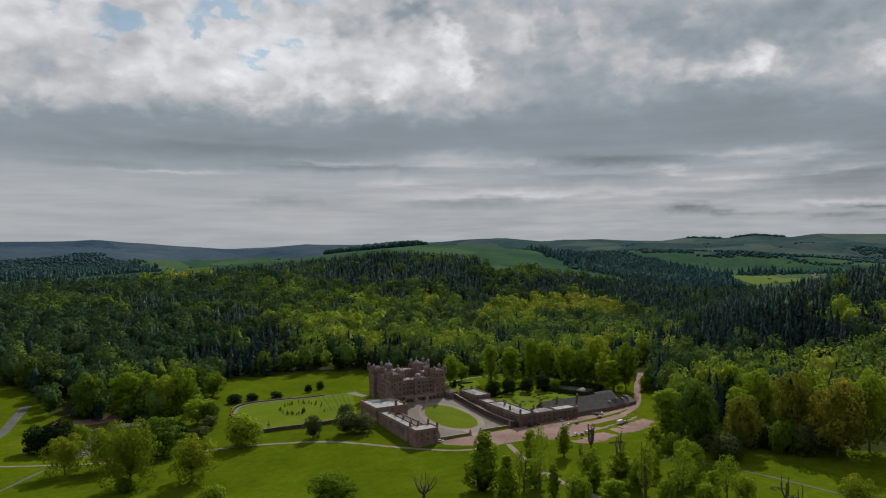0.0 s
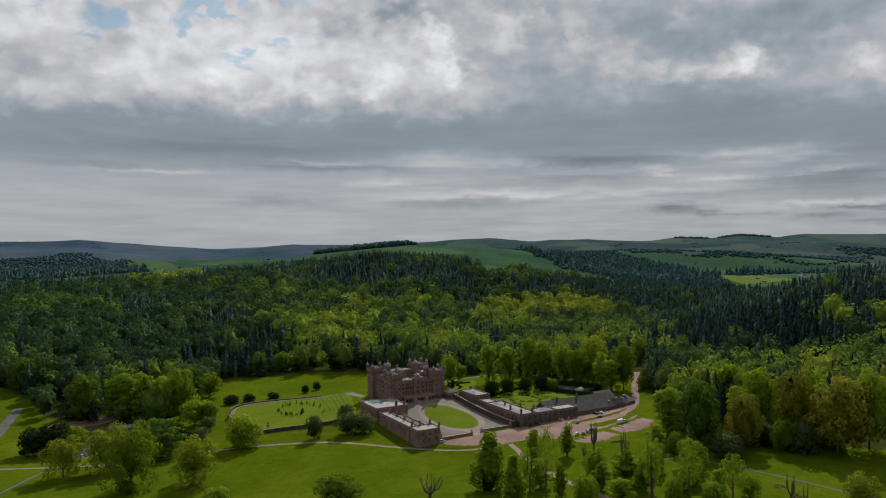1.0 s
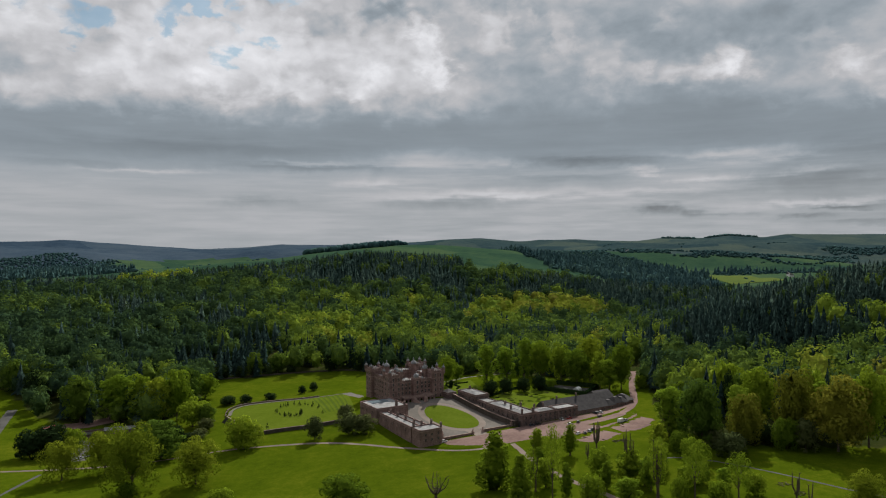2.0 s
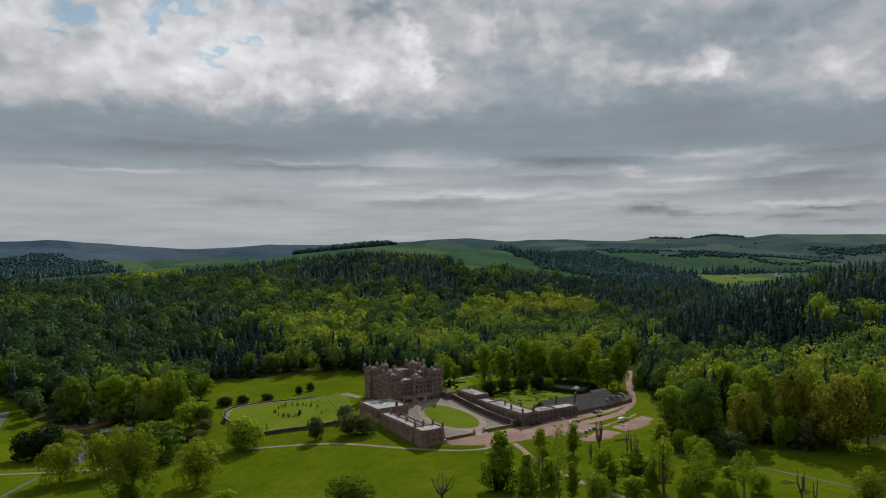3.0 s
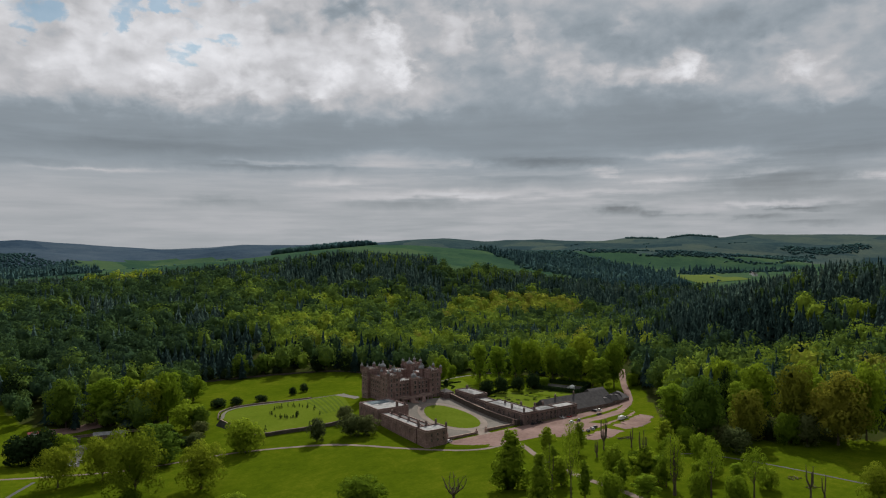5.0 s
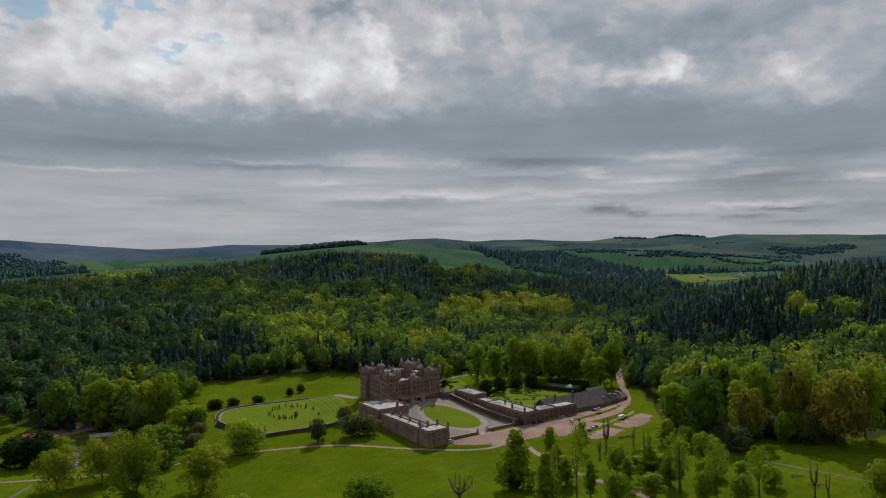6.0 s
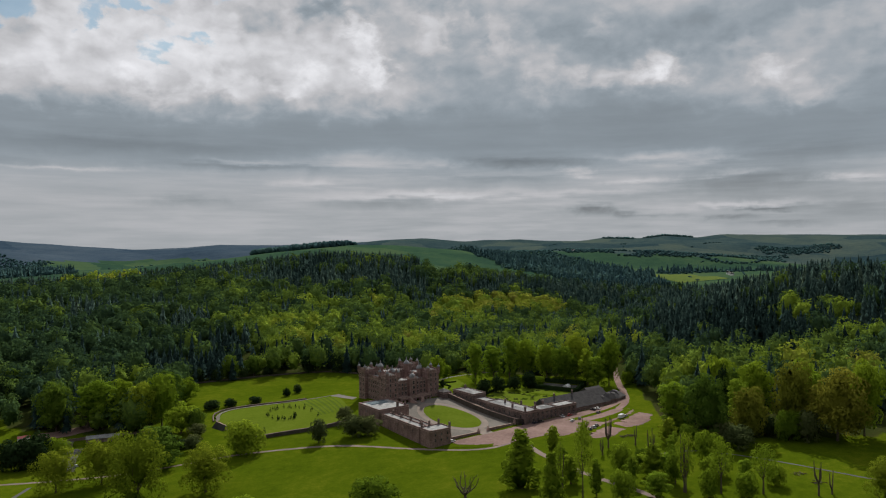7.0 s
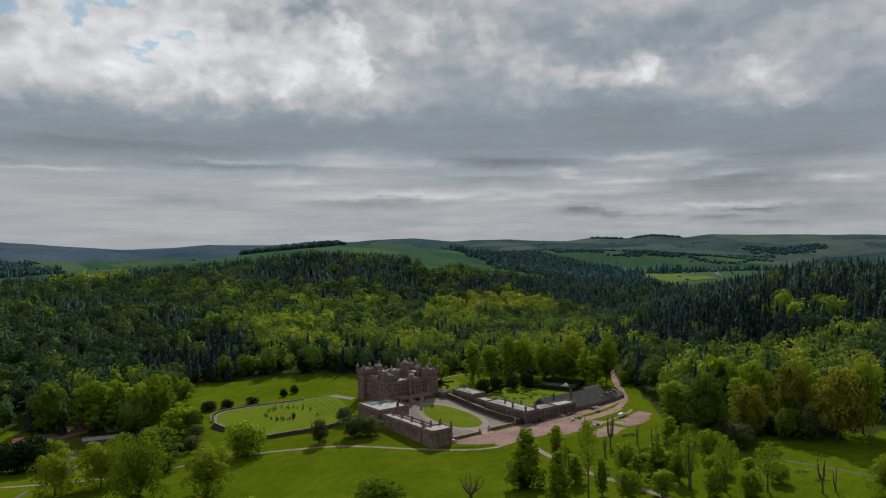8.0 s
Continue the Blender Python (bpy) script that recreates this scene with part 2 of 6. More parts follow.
def leaf(name, stops, own=False, through_light=0.35, relief=0.9):
    """Leaves: matt, ruffled into sprays and letting some light through; the tint differs from tree to tree."""
    m = bpy.data.materials.new(name)
    m.use_nodes = True
    n = Nodes(m.node_tree)
    if own:
        pick = n.add("ShaderNodeObjectInfo").outputs["Random"]
    else:
        read = n.add("ShaderNodeAttribute")
        read.attribute_name = "tint"
        pick = read.outputs["Fac"]
    grain = n.noise(n.add("ShaderNodeNewGeometry").outputs["Position"], 0.35, 4.0, 0.65)
    k = n.math("ADD", n.math("MULTIPLY", pick, 0.75), n.math("MULTIPLY", n.math("SUBTRACT", grain, 0.24), 0.48))
    isle = n.add("ShaderNodeNewGeometry").outputs["Random Per Island"]
    k = n.math("ADD", k, n.math("MULTIPLY", n.math("SUBTRACT", isle, 0.5), 0.07))
    colour = n.ramp(k, stops)
    flat, thin, both = n.add("ShaderNodeBsdfDiffuse"), n.add("ShaderNodeBsdfTranslucent"), n.add("ShaderNodeMixShader")
    rough = n.add("ShaderNodeBump")
    rough.inputs["Strength"].default_value, rough.inputs["Distance"].default_value = 0.9, relief
    n.put(n.noise(n.add("ShaderNodeNewGeometry").outputs["Position"], 0.55 / relief, 3.0, 0.7), rough.inputs["Height"])
    n.put(rough.outputs[0], flat.inputs["Normal"])
    n.put(colour, flat.inputs[0])
    n.put(colour, thin.inputs[0])
    both.inputs[0].default_value = through_light
    n.put(flat.outputs[0], both.inputs[1])
    n.put(thin.outputs[0], both.inputs[2])
    n.put(both.outputs[0], n.add("ShaderNodeOutputMaterial").inputs[0])
    return m


def turf(name, dark, mid, light, scale=0.02):
    m, n = material(name, 0.95)
    n.shader.inputs["Specular IOR Level"].default_value = 0.0
    a, b, c = n.noise(n.place, scale, 5.0, 0.6), n.noise(n.place, scale * 9, 6.0, 0.7), n.noise(n.place, 0.9, 5.0, 0.75)
    k = n.math("ADD", n.math("MULTIPLY", a, 0.36), n.math("ADD", n.math("MULTIPLY", b, 0.36), n.math("MULTIPLY", c, 0.28)))
    n.put(n.ramp(k, [(0.36, dark), (0.5, mid), (0.64, light)]), n.shader.inputs["Base Color"])
    bump(n, c, 0.12, 0.7)
    return m


def park_floor(name, grass, litter):
    """Grass that gives way raggedly to leaf litter where the mesh says that woods stand."""
    m, n = material(name, 0.95)
    n.shader.inputs["Specular IOR Level"].default_value = 0.0
    a, b, c = n.noise(n.place, 0.02, 5.0, 0.6), n.noise(n.place, 0.18, 6.0, 0.7), n.noise(n.place, 0.9, 5.0, 0.75)
    k = n.math("ADD", n.math("MULTIPLY", a, 0.36), n.math("ADD", n.math("MULTIPLY", b, 0.36), n.math("MULTIPLY", c, 0.28)))
    read = n.add("ShaderNodeAttribute")
    read.attribute_name = "wooded"
    edge = n.math("ADD", read.outputs["Fac"], n.math("MULTIPLY", n.math("SUBTRACT", b, 0.5), 0.7))
    tones = [n.ramp(k, [(0.36, t[0]), (0.5, t[1]), (0.64, t[2])]) for t in (grass, litter)]
    n.put(n.mix(n.spread(edge, 0.3, 0.75), *tones), n.shader.inputs["Base Color"])
    bump(n, c, 0.12, 0.7)
    return m


def hillside(name, dark, mid, light, patch, scale=0.006):
    """Far slopes: a patchwork of grazings over slow swells of rough and smooth grass."""
    m, n = material(name, 0.95)
    n.shader.inputs["Specular IOR Level"].default_value = 0.0
    plots = n.add("ShaderNodeTexVoronoi")
    bent = n.add("ShaderNodeVectorMath")
    bent.operation = "MULTIPLY_ADD"
    drift = n.add("ShaderNodeTexNoise")
    drift.inputs["Scale"].default_value = 0.004
    n.put(n.place, drift.inputs["Vector"])
    n.put(drift.outputs["Color"], bent.inputs[0])
    bent.inputs[1].default_value = (160, 160, 0)
    n.put(n.place, bent.inputs[2])
    n.put(bent.outputs[0], plots.inputs["Vector"])
    plots.inputs["Scale"].default_value = patch
    own = n.add("ShaderNodeSeparateXYZ")
    n.put(plots.outputs["Color"], own.inputs[0])
    a, b = n.noise(n.place, scale, 6.0, 0.62), n.noise(n.place, scale * 7, 5.0, 0.7)
    k = n.math("ADD", n.math("MULTIPLY", a, 0.45), n.math("ADD", n.math("MULTIPLY", b, 0.33), n.math("MULTIPLY", own.outputs[0], 0.22)))
    n.put(n.ramp(k, [(0.36, dark), (0.5, mid), (0.64, light)]), n.shader.inputs["Base Color"])
    bump(n, b, 2.5, 0.7)
    return m


SANDSTONE = stone("weathered_red_sandstone", (0.098, 0.065, 0.058), (0.345, 0.230, 0.205))
SANDSTONE_GREY = stone("grey_pink_sandstone", (0.085, 0.064, 0.060), (0.235, 0.172, 0.155))
# darkened copy of the sandstone: wall shade is put into its colour
SANDSTONE_SHADED = stone("shaded_sandstone", (0.045, 0.040, 0.034), (0.115, 0.095, 0.080))
DRESSED = mottled("dressed_sandstone", (0.20, 0.14, 0.122), (0.40, 0.29, 0.25), 0.5, 3.0)
LEAD = mottled("weathered_lead_roof", (0.10, 0.105, 0.11), (0.34, 0.34, 0.335), 0.35, 2.2, 0.75, 0.02)
LEAD_DOME = mottled("lead_dome", (0.14, 0.145, 0.15), (0.34, 0.35, 0.36), 0.5, 3.0, 0.6, 0.02)
SLATE = mottled("grey_slate", (0.028, 0.027, 0.029), (0.076, 0.070, 0.071), 0.4, 2.2, 0.7, 0.03)
PINK_GRAVEL = mottled("pinkish_drive_gravel", (0.125, 0.094, 0.080), (0.240, 0.186, 0.160), 0.08, 1.2, 0.95, 0.02)
# slate darkened in its colour for the shade on the garden lean-to
SHADED_SLATE = mottled("shaded_slate", (0.020, 0.021, 0.018), (0.050, 0.050, 0.044), 0.4, 2.2, 0.8, 0.03)
GRAVEL = mottled("pale_gravel", (0.135, 0.112, 0.095), (0.255, 0.212, 0.182), 0.08, 1.2, 0.95, 0.02)
COURT = mottled("grey_court_gravel", (0.090, 0.082, 0.073), (0.185, 0.168, 0.148), 0.06, 0.9, 0.95, 0.02)
STRIPE = turf("mown_lawn_stripe", (0.052, 0.084, 0.010), (0.066, 0.100, 0.014), (0.085, 0.120, 0.020), 0.04)
RED_GRAVEL = mottled("red_gravel", (0.105, 0.062, 0.052), (0.265, 0.178, 0.158), 0.05, 0.5, 0.95, 0.02)
ASPHALT = mottled("worn_asphalt", (0.045, 0.045, 0.043), (0.11, 0.108, 0.10), 0.1, 1.5, 0.9, 0.01)
BARK = mottled("bark", (0.05, 0.04, 0.03), (0.15, 0.12, 0.09), 1.5, 9.0, 0.95, 0.05)
GRASS = turf("parkland_grass", (0.034, 0.056, 0.003), (0.057, 0.086, 0.004), (0.098, 0.117, 0.008))
LAWN = turf("mown_lawn", (0.070, 0.104, 0.009), (0.088, 0.124, 0.012), (0.11, 0.145, 0.018), 0.04)
# blue in the pasture, moor and hill colours stands for distance haze
PASTURE = hillside("hazy_pasture", (0.023, 0.053, 0.036), (0.035, 0.073, 0.042), (0.056, 0.094, 0.046), 0.0045)
CROP = turf("yellow_green_crop", (0.060, 0.100, 0.032), (0.090, 0.124, 0.034), (0.115, 0.140, 0.036), 0.006)
MOOR = hillside("hazy_moorland", (0.026, 0.046, 0.072), (0.042, 0.066, 0.094), (0.062, 0.086, 0.112), 0.002)
HILL = hillside("hazy_rough_grass", (0.021, 0.043, 0.052), (0.039, 0.064, 0.066), (0.066, 0.090, 0.076), 0.0032)
PARK_FLOOR = park_floor("park_grass_and_woodland_floor", ((0.034, 0.056, 0.003), (0.057, 0.086, 0.004), (0.098, 0.117, 0.008)), ((0.02, 0.026, 0.008), (0.03, 0.04, 0.010), (0.055, 0.045, 0.022)))
HEDGE = leaf("clipped_yew", [(0.2, (0.012, 0.025, 0.010)), (0.8, (0.035, 0.06, 0.02))], True, 0.15)
BUSHLEAF = leaf("dark_evergreen_leaf", [(0.1, (0.014, 0.030, 0.012)), (0.9, (0.042, 0.068, 0.022))], True, 0.15)
OAKLEAF = leaf("grey_green_evergreen_leaf", [(0.1, (0.066, 0.088, 0.032)), (0.9, (0.115, 0.132, 0.046))], True, 0.25)
PARKLEAF = leaf("spring_park_leaf", [(0.1, (0.100, 0.160, 0.014)), (0.45, (0.165, 0.245, 0.018)), (0.75, (0.220, 0.300, 0.022)), (0.98, (0.265, 0.310, 0.026))], True, 0.36)
BRONZELEAF = leaf("bronze_spring_leaf", [(0.1, (0.150, 0.172, 0.020)), (0.9, (0.215, 0.208, 0.028))], True, 0.28)
FRESHLEAF = leaf("fresh_yellow_green_leaf", [(0.1, (0.17, 0.27, 0.022)), (0.9, (0.24, 0.33, 0.03))], True, 0.45)
MEADOWLEAF = leaf("oak_leaf", [(0.1, (0.125, 0.180, 0.014)), (0.9, (0.205, 0.250, 0.020))], True, 0.34)
DEEPLEAF = leaf("deep_green_leaf", [(0.1, (0.070, 0.125, 0.018)), (0.9, (0.12, 0.185, 0.022))], True, 0.33)
# blue put into the woodland, needle and far leaf colours stands for haze
WOODLEAF = leaf("woodland_leaf", [(0.0, (0.024, 0.050, 0.036)), (0.3, (0.064, 0.114, 0.036)), (0.6, (0.195, 0.280, 0.034)), (0.8, (0.265, 0.315, 0.038)), (1.0, (0.205, 0.172, 0.050))], False, 0.28, 1.8)
NEEDLE = leaf("hazy_conifer_needle", [(0.0, (0.014, 0.029, 0.025)), (0.3, (0.032, 0.060, 0.054)), (0.6, (0.058, 0.098, 0.082)), (1.1, (0.098, 0.142, 0.096))], False, 0.1, 1.2)
FARLEAF = leaf("hazy_spruce_birch_leaf", [(0.1, (0.040, 0.086, 0.098)), (0.6, (0.058, 0.116, 0.114)), (1.1, (0.084, 0.146, 0.118))], False, 0.25, 3.0)
GLASS = material("dark_window_glass", 0.12)[0]
GLASS.node_tree.nodes["Principled BSDF"].inputs["Base Color"].default_value = (0.02, 0.022, 0.025, 1)
PANE_LIGHT = mottled("rooflight_glass", (0.10, 0.14, 0.16), (0.20, 0.25, 0.28), 0.4, 2.0, 0.15, 0.0)
SASH = mottled("grey_sash_paint", (0.16, 0.15, 0.14), (0.26, 0.245, 0.23), 1.0, 8.0, 0.5, 0.0)
WHITE = mottled("white_paint", (0.62, 0.62, 0.61), (0.80, 0.80, 0.79), 1.0, 8.0, 0.4, 0.0)
TYRE = mottled("tyre_rubber", (0.012, 0.012, 0.012), (0.03, 0.03, 0.03), 2.0, 20.0, 0.9, 0.0)


def paint(name, colour):
    m, n = material(name, 0.3)
    k = n.noise(n.place, 3.0, 3.0)
    n.put(n.mix(k, tuple(c * 0.85 for c in colour), colour), n.shader.inputs["Base Color"])
    n.shader.inputs["Coat Weight"].default_value = 0.6
    return m


CAR_PAINTS = [paint("white_car_paint", (0.75, 0.75, 0.74)), paint("black_car_paint", (0.02, 0.02, 0.023)),
              paint("silver_car_paint", (0.42, 0.43, 0.45)), paint("red_car_paint", (0.42, 0.03, 0.025)),
              paint("dark_blue_car_paint", (0.02, 0.03, 0.06))]

# ---- the lie of the land, fitted to the camera's view: soft knolls and hollows (x, y, radius, height), and a ring of far hills ----
NEAR_LAND = [
    (0, 20, 55, 6.1),
    (0, -60, 60, -2.2),
    (-110, 40, 80, -1.0),
    (-70, -130, 90, -3.0),
    (60, -180, 100, -0.5),
    (130, -60, 90, -2.9),
    (-30, 150, 90, -5.8),
    (-220, 80, 120, -13.2),
    (80, 60, 70, 1.0),
    (-230, -120, 120, -10.3),
    (330, -40, 140, -4.0),
    (230, 200, 160, -15.5),
    (-100, 300, 160, -10.3),
    (0, -350, 180, -3.0),
    (155, 582, 260, 4.5),
    (459, 472, 260, -29.5),
    (-66, 819, 330, 20.7),
]
FAR_LAND = [
    (446, 879, 300, 49.5),
    (830, 667, 300, 0.4),
    (647, 25, 260, 78.1),
    (618, 212, 250, -34.6),
    (1008, 454, 300, -17.2),
    (-358, 1552, 500, 27.9),
    (235, 1452, 450, 28.0),
    (906, 1539, 600, 107.0),
    (1113, 1081, 400, -4.7),
    (1657, 838, 450, -31.2),
    (-28, 2854, 800, 56.4),
    (1293, 2810, 800, 109.0),
    (2212, 1616, 700, 94.6),
    (1697, 416, 600, 52.0),
    (3386, 968, 800, 37.4),
    (506, -983, 500, 51.7),
    (-963, 286, 600, -11.0),
    (-959, -1773, 1500, -5.2),
    (2151, -2349, 1800, 70.2),
    (-2133, 2304, 1800, 24.9),
]
# bearing in degrees from north about the first camera place, crest height fitted to its skyline
CREST = [
    (-15.0, 147), (-9.7, 151), (-3.6, 161), (-0.5, 160), (2.2, 169), (5.5, 149), (8.7, 129),
    (11.6, 110), (14.6, 119), (17.7, 138), (21.3, 132), (27.8, 143), (30.6, 159), (33.9, 170),
    (37.1, 145), (38.9, 158), (41.6, 158), (44.6, 144), (46.3, 141), (48.4, 161), (50.9, 156),
    (52.9, 170), (55.5, 158), (57.4, 175), (59.1, 174), (61.4, 168), (67.1, 163), (73.6, 140),
]
EYE_X, EYE_Y, RING = -233.0, -460.0, 4300.0


def land(x, y):
    """Height of the ground."""
    x, y = np.asarray(x, float), np.asarray(y, float)
    z = np.zeros(np.broadcast(x, y).shape)
    for kx, ky, r, top in NEAR_LAND + FAR_LAND:
        z = z + top * np.exp(-((x - kx) ** 2 + (y - ky) ** 2) / r ** 2)
    d, b = np.hypot(x - EYE_X, y - EYE_Y), np.degrees(np.arctan2(x - EYE_X, y - EYE_Y))
    k = np.clip((d - 2900) / (RING - 2900), 0, 1)
    k = k * k * (3 - 2 * k)
    crest = np.interp(b, [c[0] for c in CREST], [c[1] for c in CREST])
    rough = np.sin(x / 97 + 1.3 * np.sin(y / 133)) * np.sin(y / 81 + 1.7 * np.sin(x / 119))
    swell = np.sin(x / 310 + 1.1 * np.sin(y / 270)) * np.sin(y / 240 + 1.4 * np.sin(x / 330)) + 0.4 * np.sin(x / 140 + 2 * np.sin(y / 190))
    fold = np.clip((d - 2300) / 800, 0, 1) * np.clip((RING - 150 - d) / 900, 0, 1)
    return z * (1 - k) + crest * k + rough * np.clip((d - 900) / 1500, 0, 1) * 3.0 + swell * fold * 22


def ground(x, y):
    return float(land(x, y))


# ---- mesh helpers ----
class Shape:
    """Collects vertices and faces for one mesh."""

    def __init__(self):
        self.v, self.f = [], []

    def add(self, verts, faces):
        n = len(self.v)
        self.v += [tuple(p) for p in verts]
        self.f += [tuple(i + n for i in q) for q in faces]
        return self

    def box(self, x0, y0, z0, x1, y1, z1):
        return self.add([(x0, y0, z0), (x1, y0, z0), (x1, y1, z0), (x0, y1, z0), (x0, y0, z1), (x1, y0, z1), (x1, y1, z1), (x0, y1, z1)],
                        [(0, 3, 2, 1), (4, 5, 6, 7), (0, 1, 5, 4), (1, 2, 6, 5), (2, 3, 7, 6), (3, 0, 4, 7)])

    def lathe(self, x, y, rings, sides=16, turn=0.0):
        """A turned form: rings of (radius, z) from the foot up."""
        pts, faces = [], []
        for r, z in rings:
            for k in range(sides):
                a = turn + 2 * math.pi * k / sides
                pts.append((x + r * math.cos(a), y + r * math.sin(a), z))
        for j in range(len(rings) - 1):
            for k in range(sides):
                a, b = j * sides + k, j * sides + (k + 1) % sides
                faces.append((a, b, b + sides, a + sides))
        faces.append(tuple(range(sides - 1, -1, -1)))
        faces.append(tuple(range((len(rings) - 1) * sides, len(rings) * sides)))
        return self.add(pts, faces)

    def prism(self, outline, z0, z1):
        n = len(outline)
        pts = [(x, y, z0) for x, y in outline] + [(x, y, z1) for x, y in outline]
        faces = [tuple(range(n - 1, -1, -1)), tuple(range(n, 2 * n))]
        faces += [(k, (k + 1) % n, (k + 1) % n + n, k + n) for k in range(n)]
        return self.add(pts, faces)

    def gable(self, x0, y0, x1, y1, z0, z1, along="x", over=0.4):
        """A pitched roof with its ridge along x or y."""
        x0, y0, x1, y1 = x0 - over, y0 - over, x1 + over, y1 + over
        if along == "x":
            m = (y0 + y1) / 2
            pts = [(x0, y0, z0), (x1, y0, z0), (x1, y1, z0), (x0, y1, z0), (x0, m, z1), (x1, m, z1)]
            faces = [(0, 1, 5, 4), (2, 3, 4, 5), (0, 4, 3), (1, 2, 5), (0, 3, 2, 1)]
        else:
            m = (x0 + x1) / 2
            pts = [(x0, y0, z0), (x1, y0, z0), (x1, y1, z0), (x0, y1, z0), (m, y0, z1), (m, y1, z1)]
            faces = [(0, 4, 5, 3), (1, 2, 5, 4), (0, 1, 4), (2, 3, 5), (0, 3, 2, 1)]
        return self.add(pts, faces)

    def pyramid(self, x0, y0, x1, y1, z0, z1, share=0.15):
        mx, my, ax, ay = (x0 + x1) / 2, (y0 + y1) / 2, (x1 - x0) * share / 2, (y1 - y0) * share / 2
        return self.add([(x0, y0, z0), (x1, y0, z0), (x1, y1, z0), (x0, y1, z0), (mx - ax, my - ay, z1), (mx + ax, my - ay, z1), (mx + ax, my + ay, z1), (mx - ax, my + ay, z1)],
                        [(0, 3, 2, 1), (4, 5, 6, 7), (0, 1, 5, 4), (1, 2, 6, 5), (2, 3, 7, 6), (3, 0, 4, 7)])

    def limb(self, a, b, ra, rb, sides=6):
        """A tapered round limb from a to b."""
        a, b = Vector(a), Vector(b)
        q = (b - a).to_track_quat("Z", "Y")
        pts = []
        for p, r in ((a, ra), (b, rb)):
            for k in range(sides):
                t = 2 * math.pi * k / sides
                pts.append(p + q @ Vector((r * math.cos(t), r * math.sin(t), 0)))
        faces = [(k, (k + 1) % sides, (k + 1) % sides + sides, k + sides) for k in range(sides)]
        faces += [tuple(range(sides - 1, -1, -1)), tuple(range(sides, 2 * sides))]
        return self.add(pts, faces)

    def mesh(self, name, mat):
        m = bpy.data.meshes.new(name)
        m.from_pydata(self.v, [], self.f)
        m.materials.append(mat)
        return m


def part(name, shape, mat, parent=None, label="", smooth=False):
    """One mesh object, under a thing or a part if given."""
    m = shape.mesh(name, mat) if isinstance(shape, Shape) else shape
    if smooth:
        m.polygons.foreach_set("use_smooth", [True] * len(m.polygons))
    ob = new(name, m)
    if parent:
        ob.parent = parent
    if label:
        ob["label"] = label
    return ob


def thing(name, x, y, z, label, category, group="", kind="", turn=0.0):
    ob = new(name)
    ob.matrix_world = pose(x, y, z, 0, 0, turn)
    ob.empty_display_size = 0.5
    return tagged(ob, label, category, group, kind)


def array_mesh(name, verts, faces, mat, tint=None, normals=None):
    """A mesh from numpy arrays of vertices and same-sided faces, with soft normals if given."""
    m = bpy.data.meshes.new(name)
    sides = faces.shape[1]
    m.vertices.add(len(verts))
    m.vertices.foreach_set("co", np.ascontiguousarray(verts, dtype=np.float32).ravel())
    m.loops.add(faces.size)
    m.loops.foreach_set("vertex_index", np.ascontiguousarray(faces, dtype=np.int32).ravel())
    m.polygons.add(len(faces))
    m.polygons.foreach_set("loop_start", np.arange(0, faces.size, sides, dtype=np.int32))
    m.polygons.foreach_set("loop_total", np.full(len(faces), sides, dtype=np.int32))
    if tint is not None:
        m.attributes.new("tint", "FLOAT", "POINT").data.foreach_set("value", np.ascontiguousarray(tint, dtype=np.float32))
    m.materials.append(mat)
    m.update(calc_edges=True)
    if normals is not None:
        m.polygons.foreach_set("use_smooth", np.ones(len(faces), dtype=bool))
        m.attributes.new("custom_normal", "FLOAT_VECTOR", "POINT").data.foreach_set("vector", np.ascontiguousarray(normals, dtype=np.float32).ravel())
    return m


def resample(line, count):
    line = np.array(line, float)
    s = np.r_[0, np.cumsum(np.hypot(*np.diff(line, axis=0).T))]
    at = np.linspace(0, s[-1], count)
    return np.stack([np.interp(at, s, line[:, 0]), np.interp(at, s, line[:, 1])], 1)


def smooth_line(line, rounds=2):
    line = np.array(line, float)
    for _ in range(rounds):
        a, b = line[:-1], line[1:]
        line = np.vstack([line[:1], np.stack([0.75 * a + 0.25 * b, 0.25 * a + 0.75 * b], 1).reshape(-1, 2), line[-1:]])
    return line


def sheet_between(name, one, two, mat, lift, long=30, wide=6, ragged=0.0):
    """A sheet that lies on the ground between two lines."""
    a, b = resample(one, long), resample(two, long)
    if ragged:
        r = np.random.RandomState(len(name))
        a, b = a + r.uniform(-ragged, ragged, a.shape), b + r.uniform(-ragged, ragged, b.shape)
    k = np.linspace(0, 1, wide)[None, :, None]
    p = a[:, None] * (1 - k) + b[:, None] * k
    x, y = p[..., 0].ravel(), p[..., 1].ravel()
    verts = np.stack([x, y, land(x, y) + lift], 1)
    i, j = np.meshgrid(np.arange(long - 1), np.arange(wide - 1), indexing="ij")
    q = (i * wide + j).ravel()
    m = array_mesh(name, verts, np.stack([q, q + wide, q + wide + 1, q + 1], 1), mat)
    m.polygons.foreach_set("use_smooth", np.ones(len(m.polygons), dtype=bool))
    ob = new(name, m)
    ups = m.polygons[0].normal.z
    if ups < 0:
        m.flip_normals()
    return ob


def ribbon(name, line, width, mat, lift, label="", category="", ragged=0.25):
    """A road or path of that width along a line."""
    line = smooth_line(line)
    count = max(6, int(np.hypot(*np.diff(line, axis=0).T).sum() / 4))
    line = resample(line, count)
    d = np.gradient(line, axis=0)
    d /= np.hypot(*d.T)[:, None]
    side = np.stack([-d[:, 1], d[:, 0]], 1) * width / 2
    ob = sheet_between(name, line + side, line - side, mat, lift, count, 4, ragged)
    return tagged(ob, label, category, kind="structure")


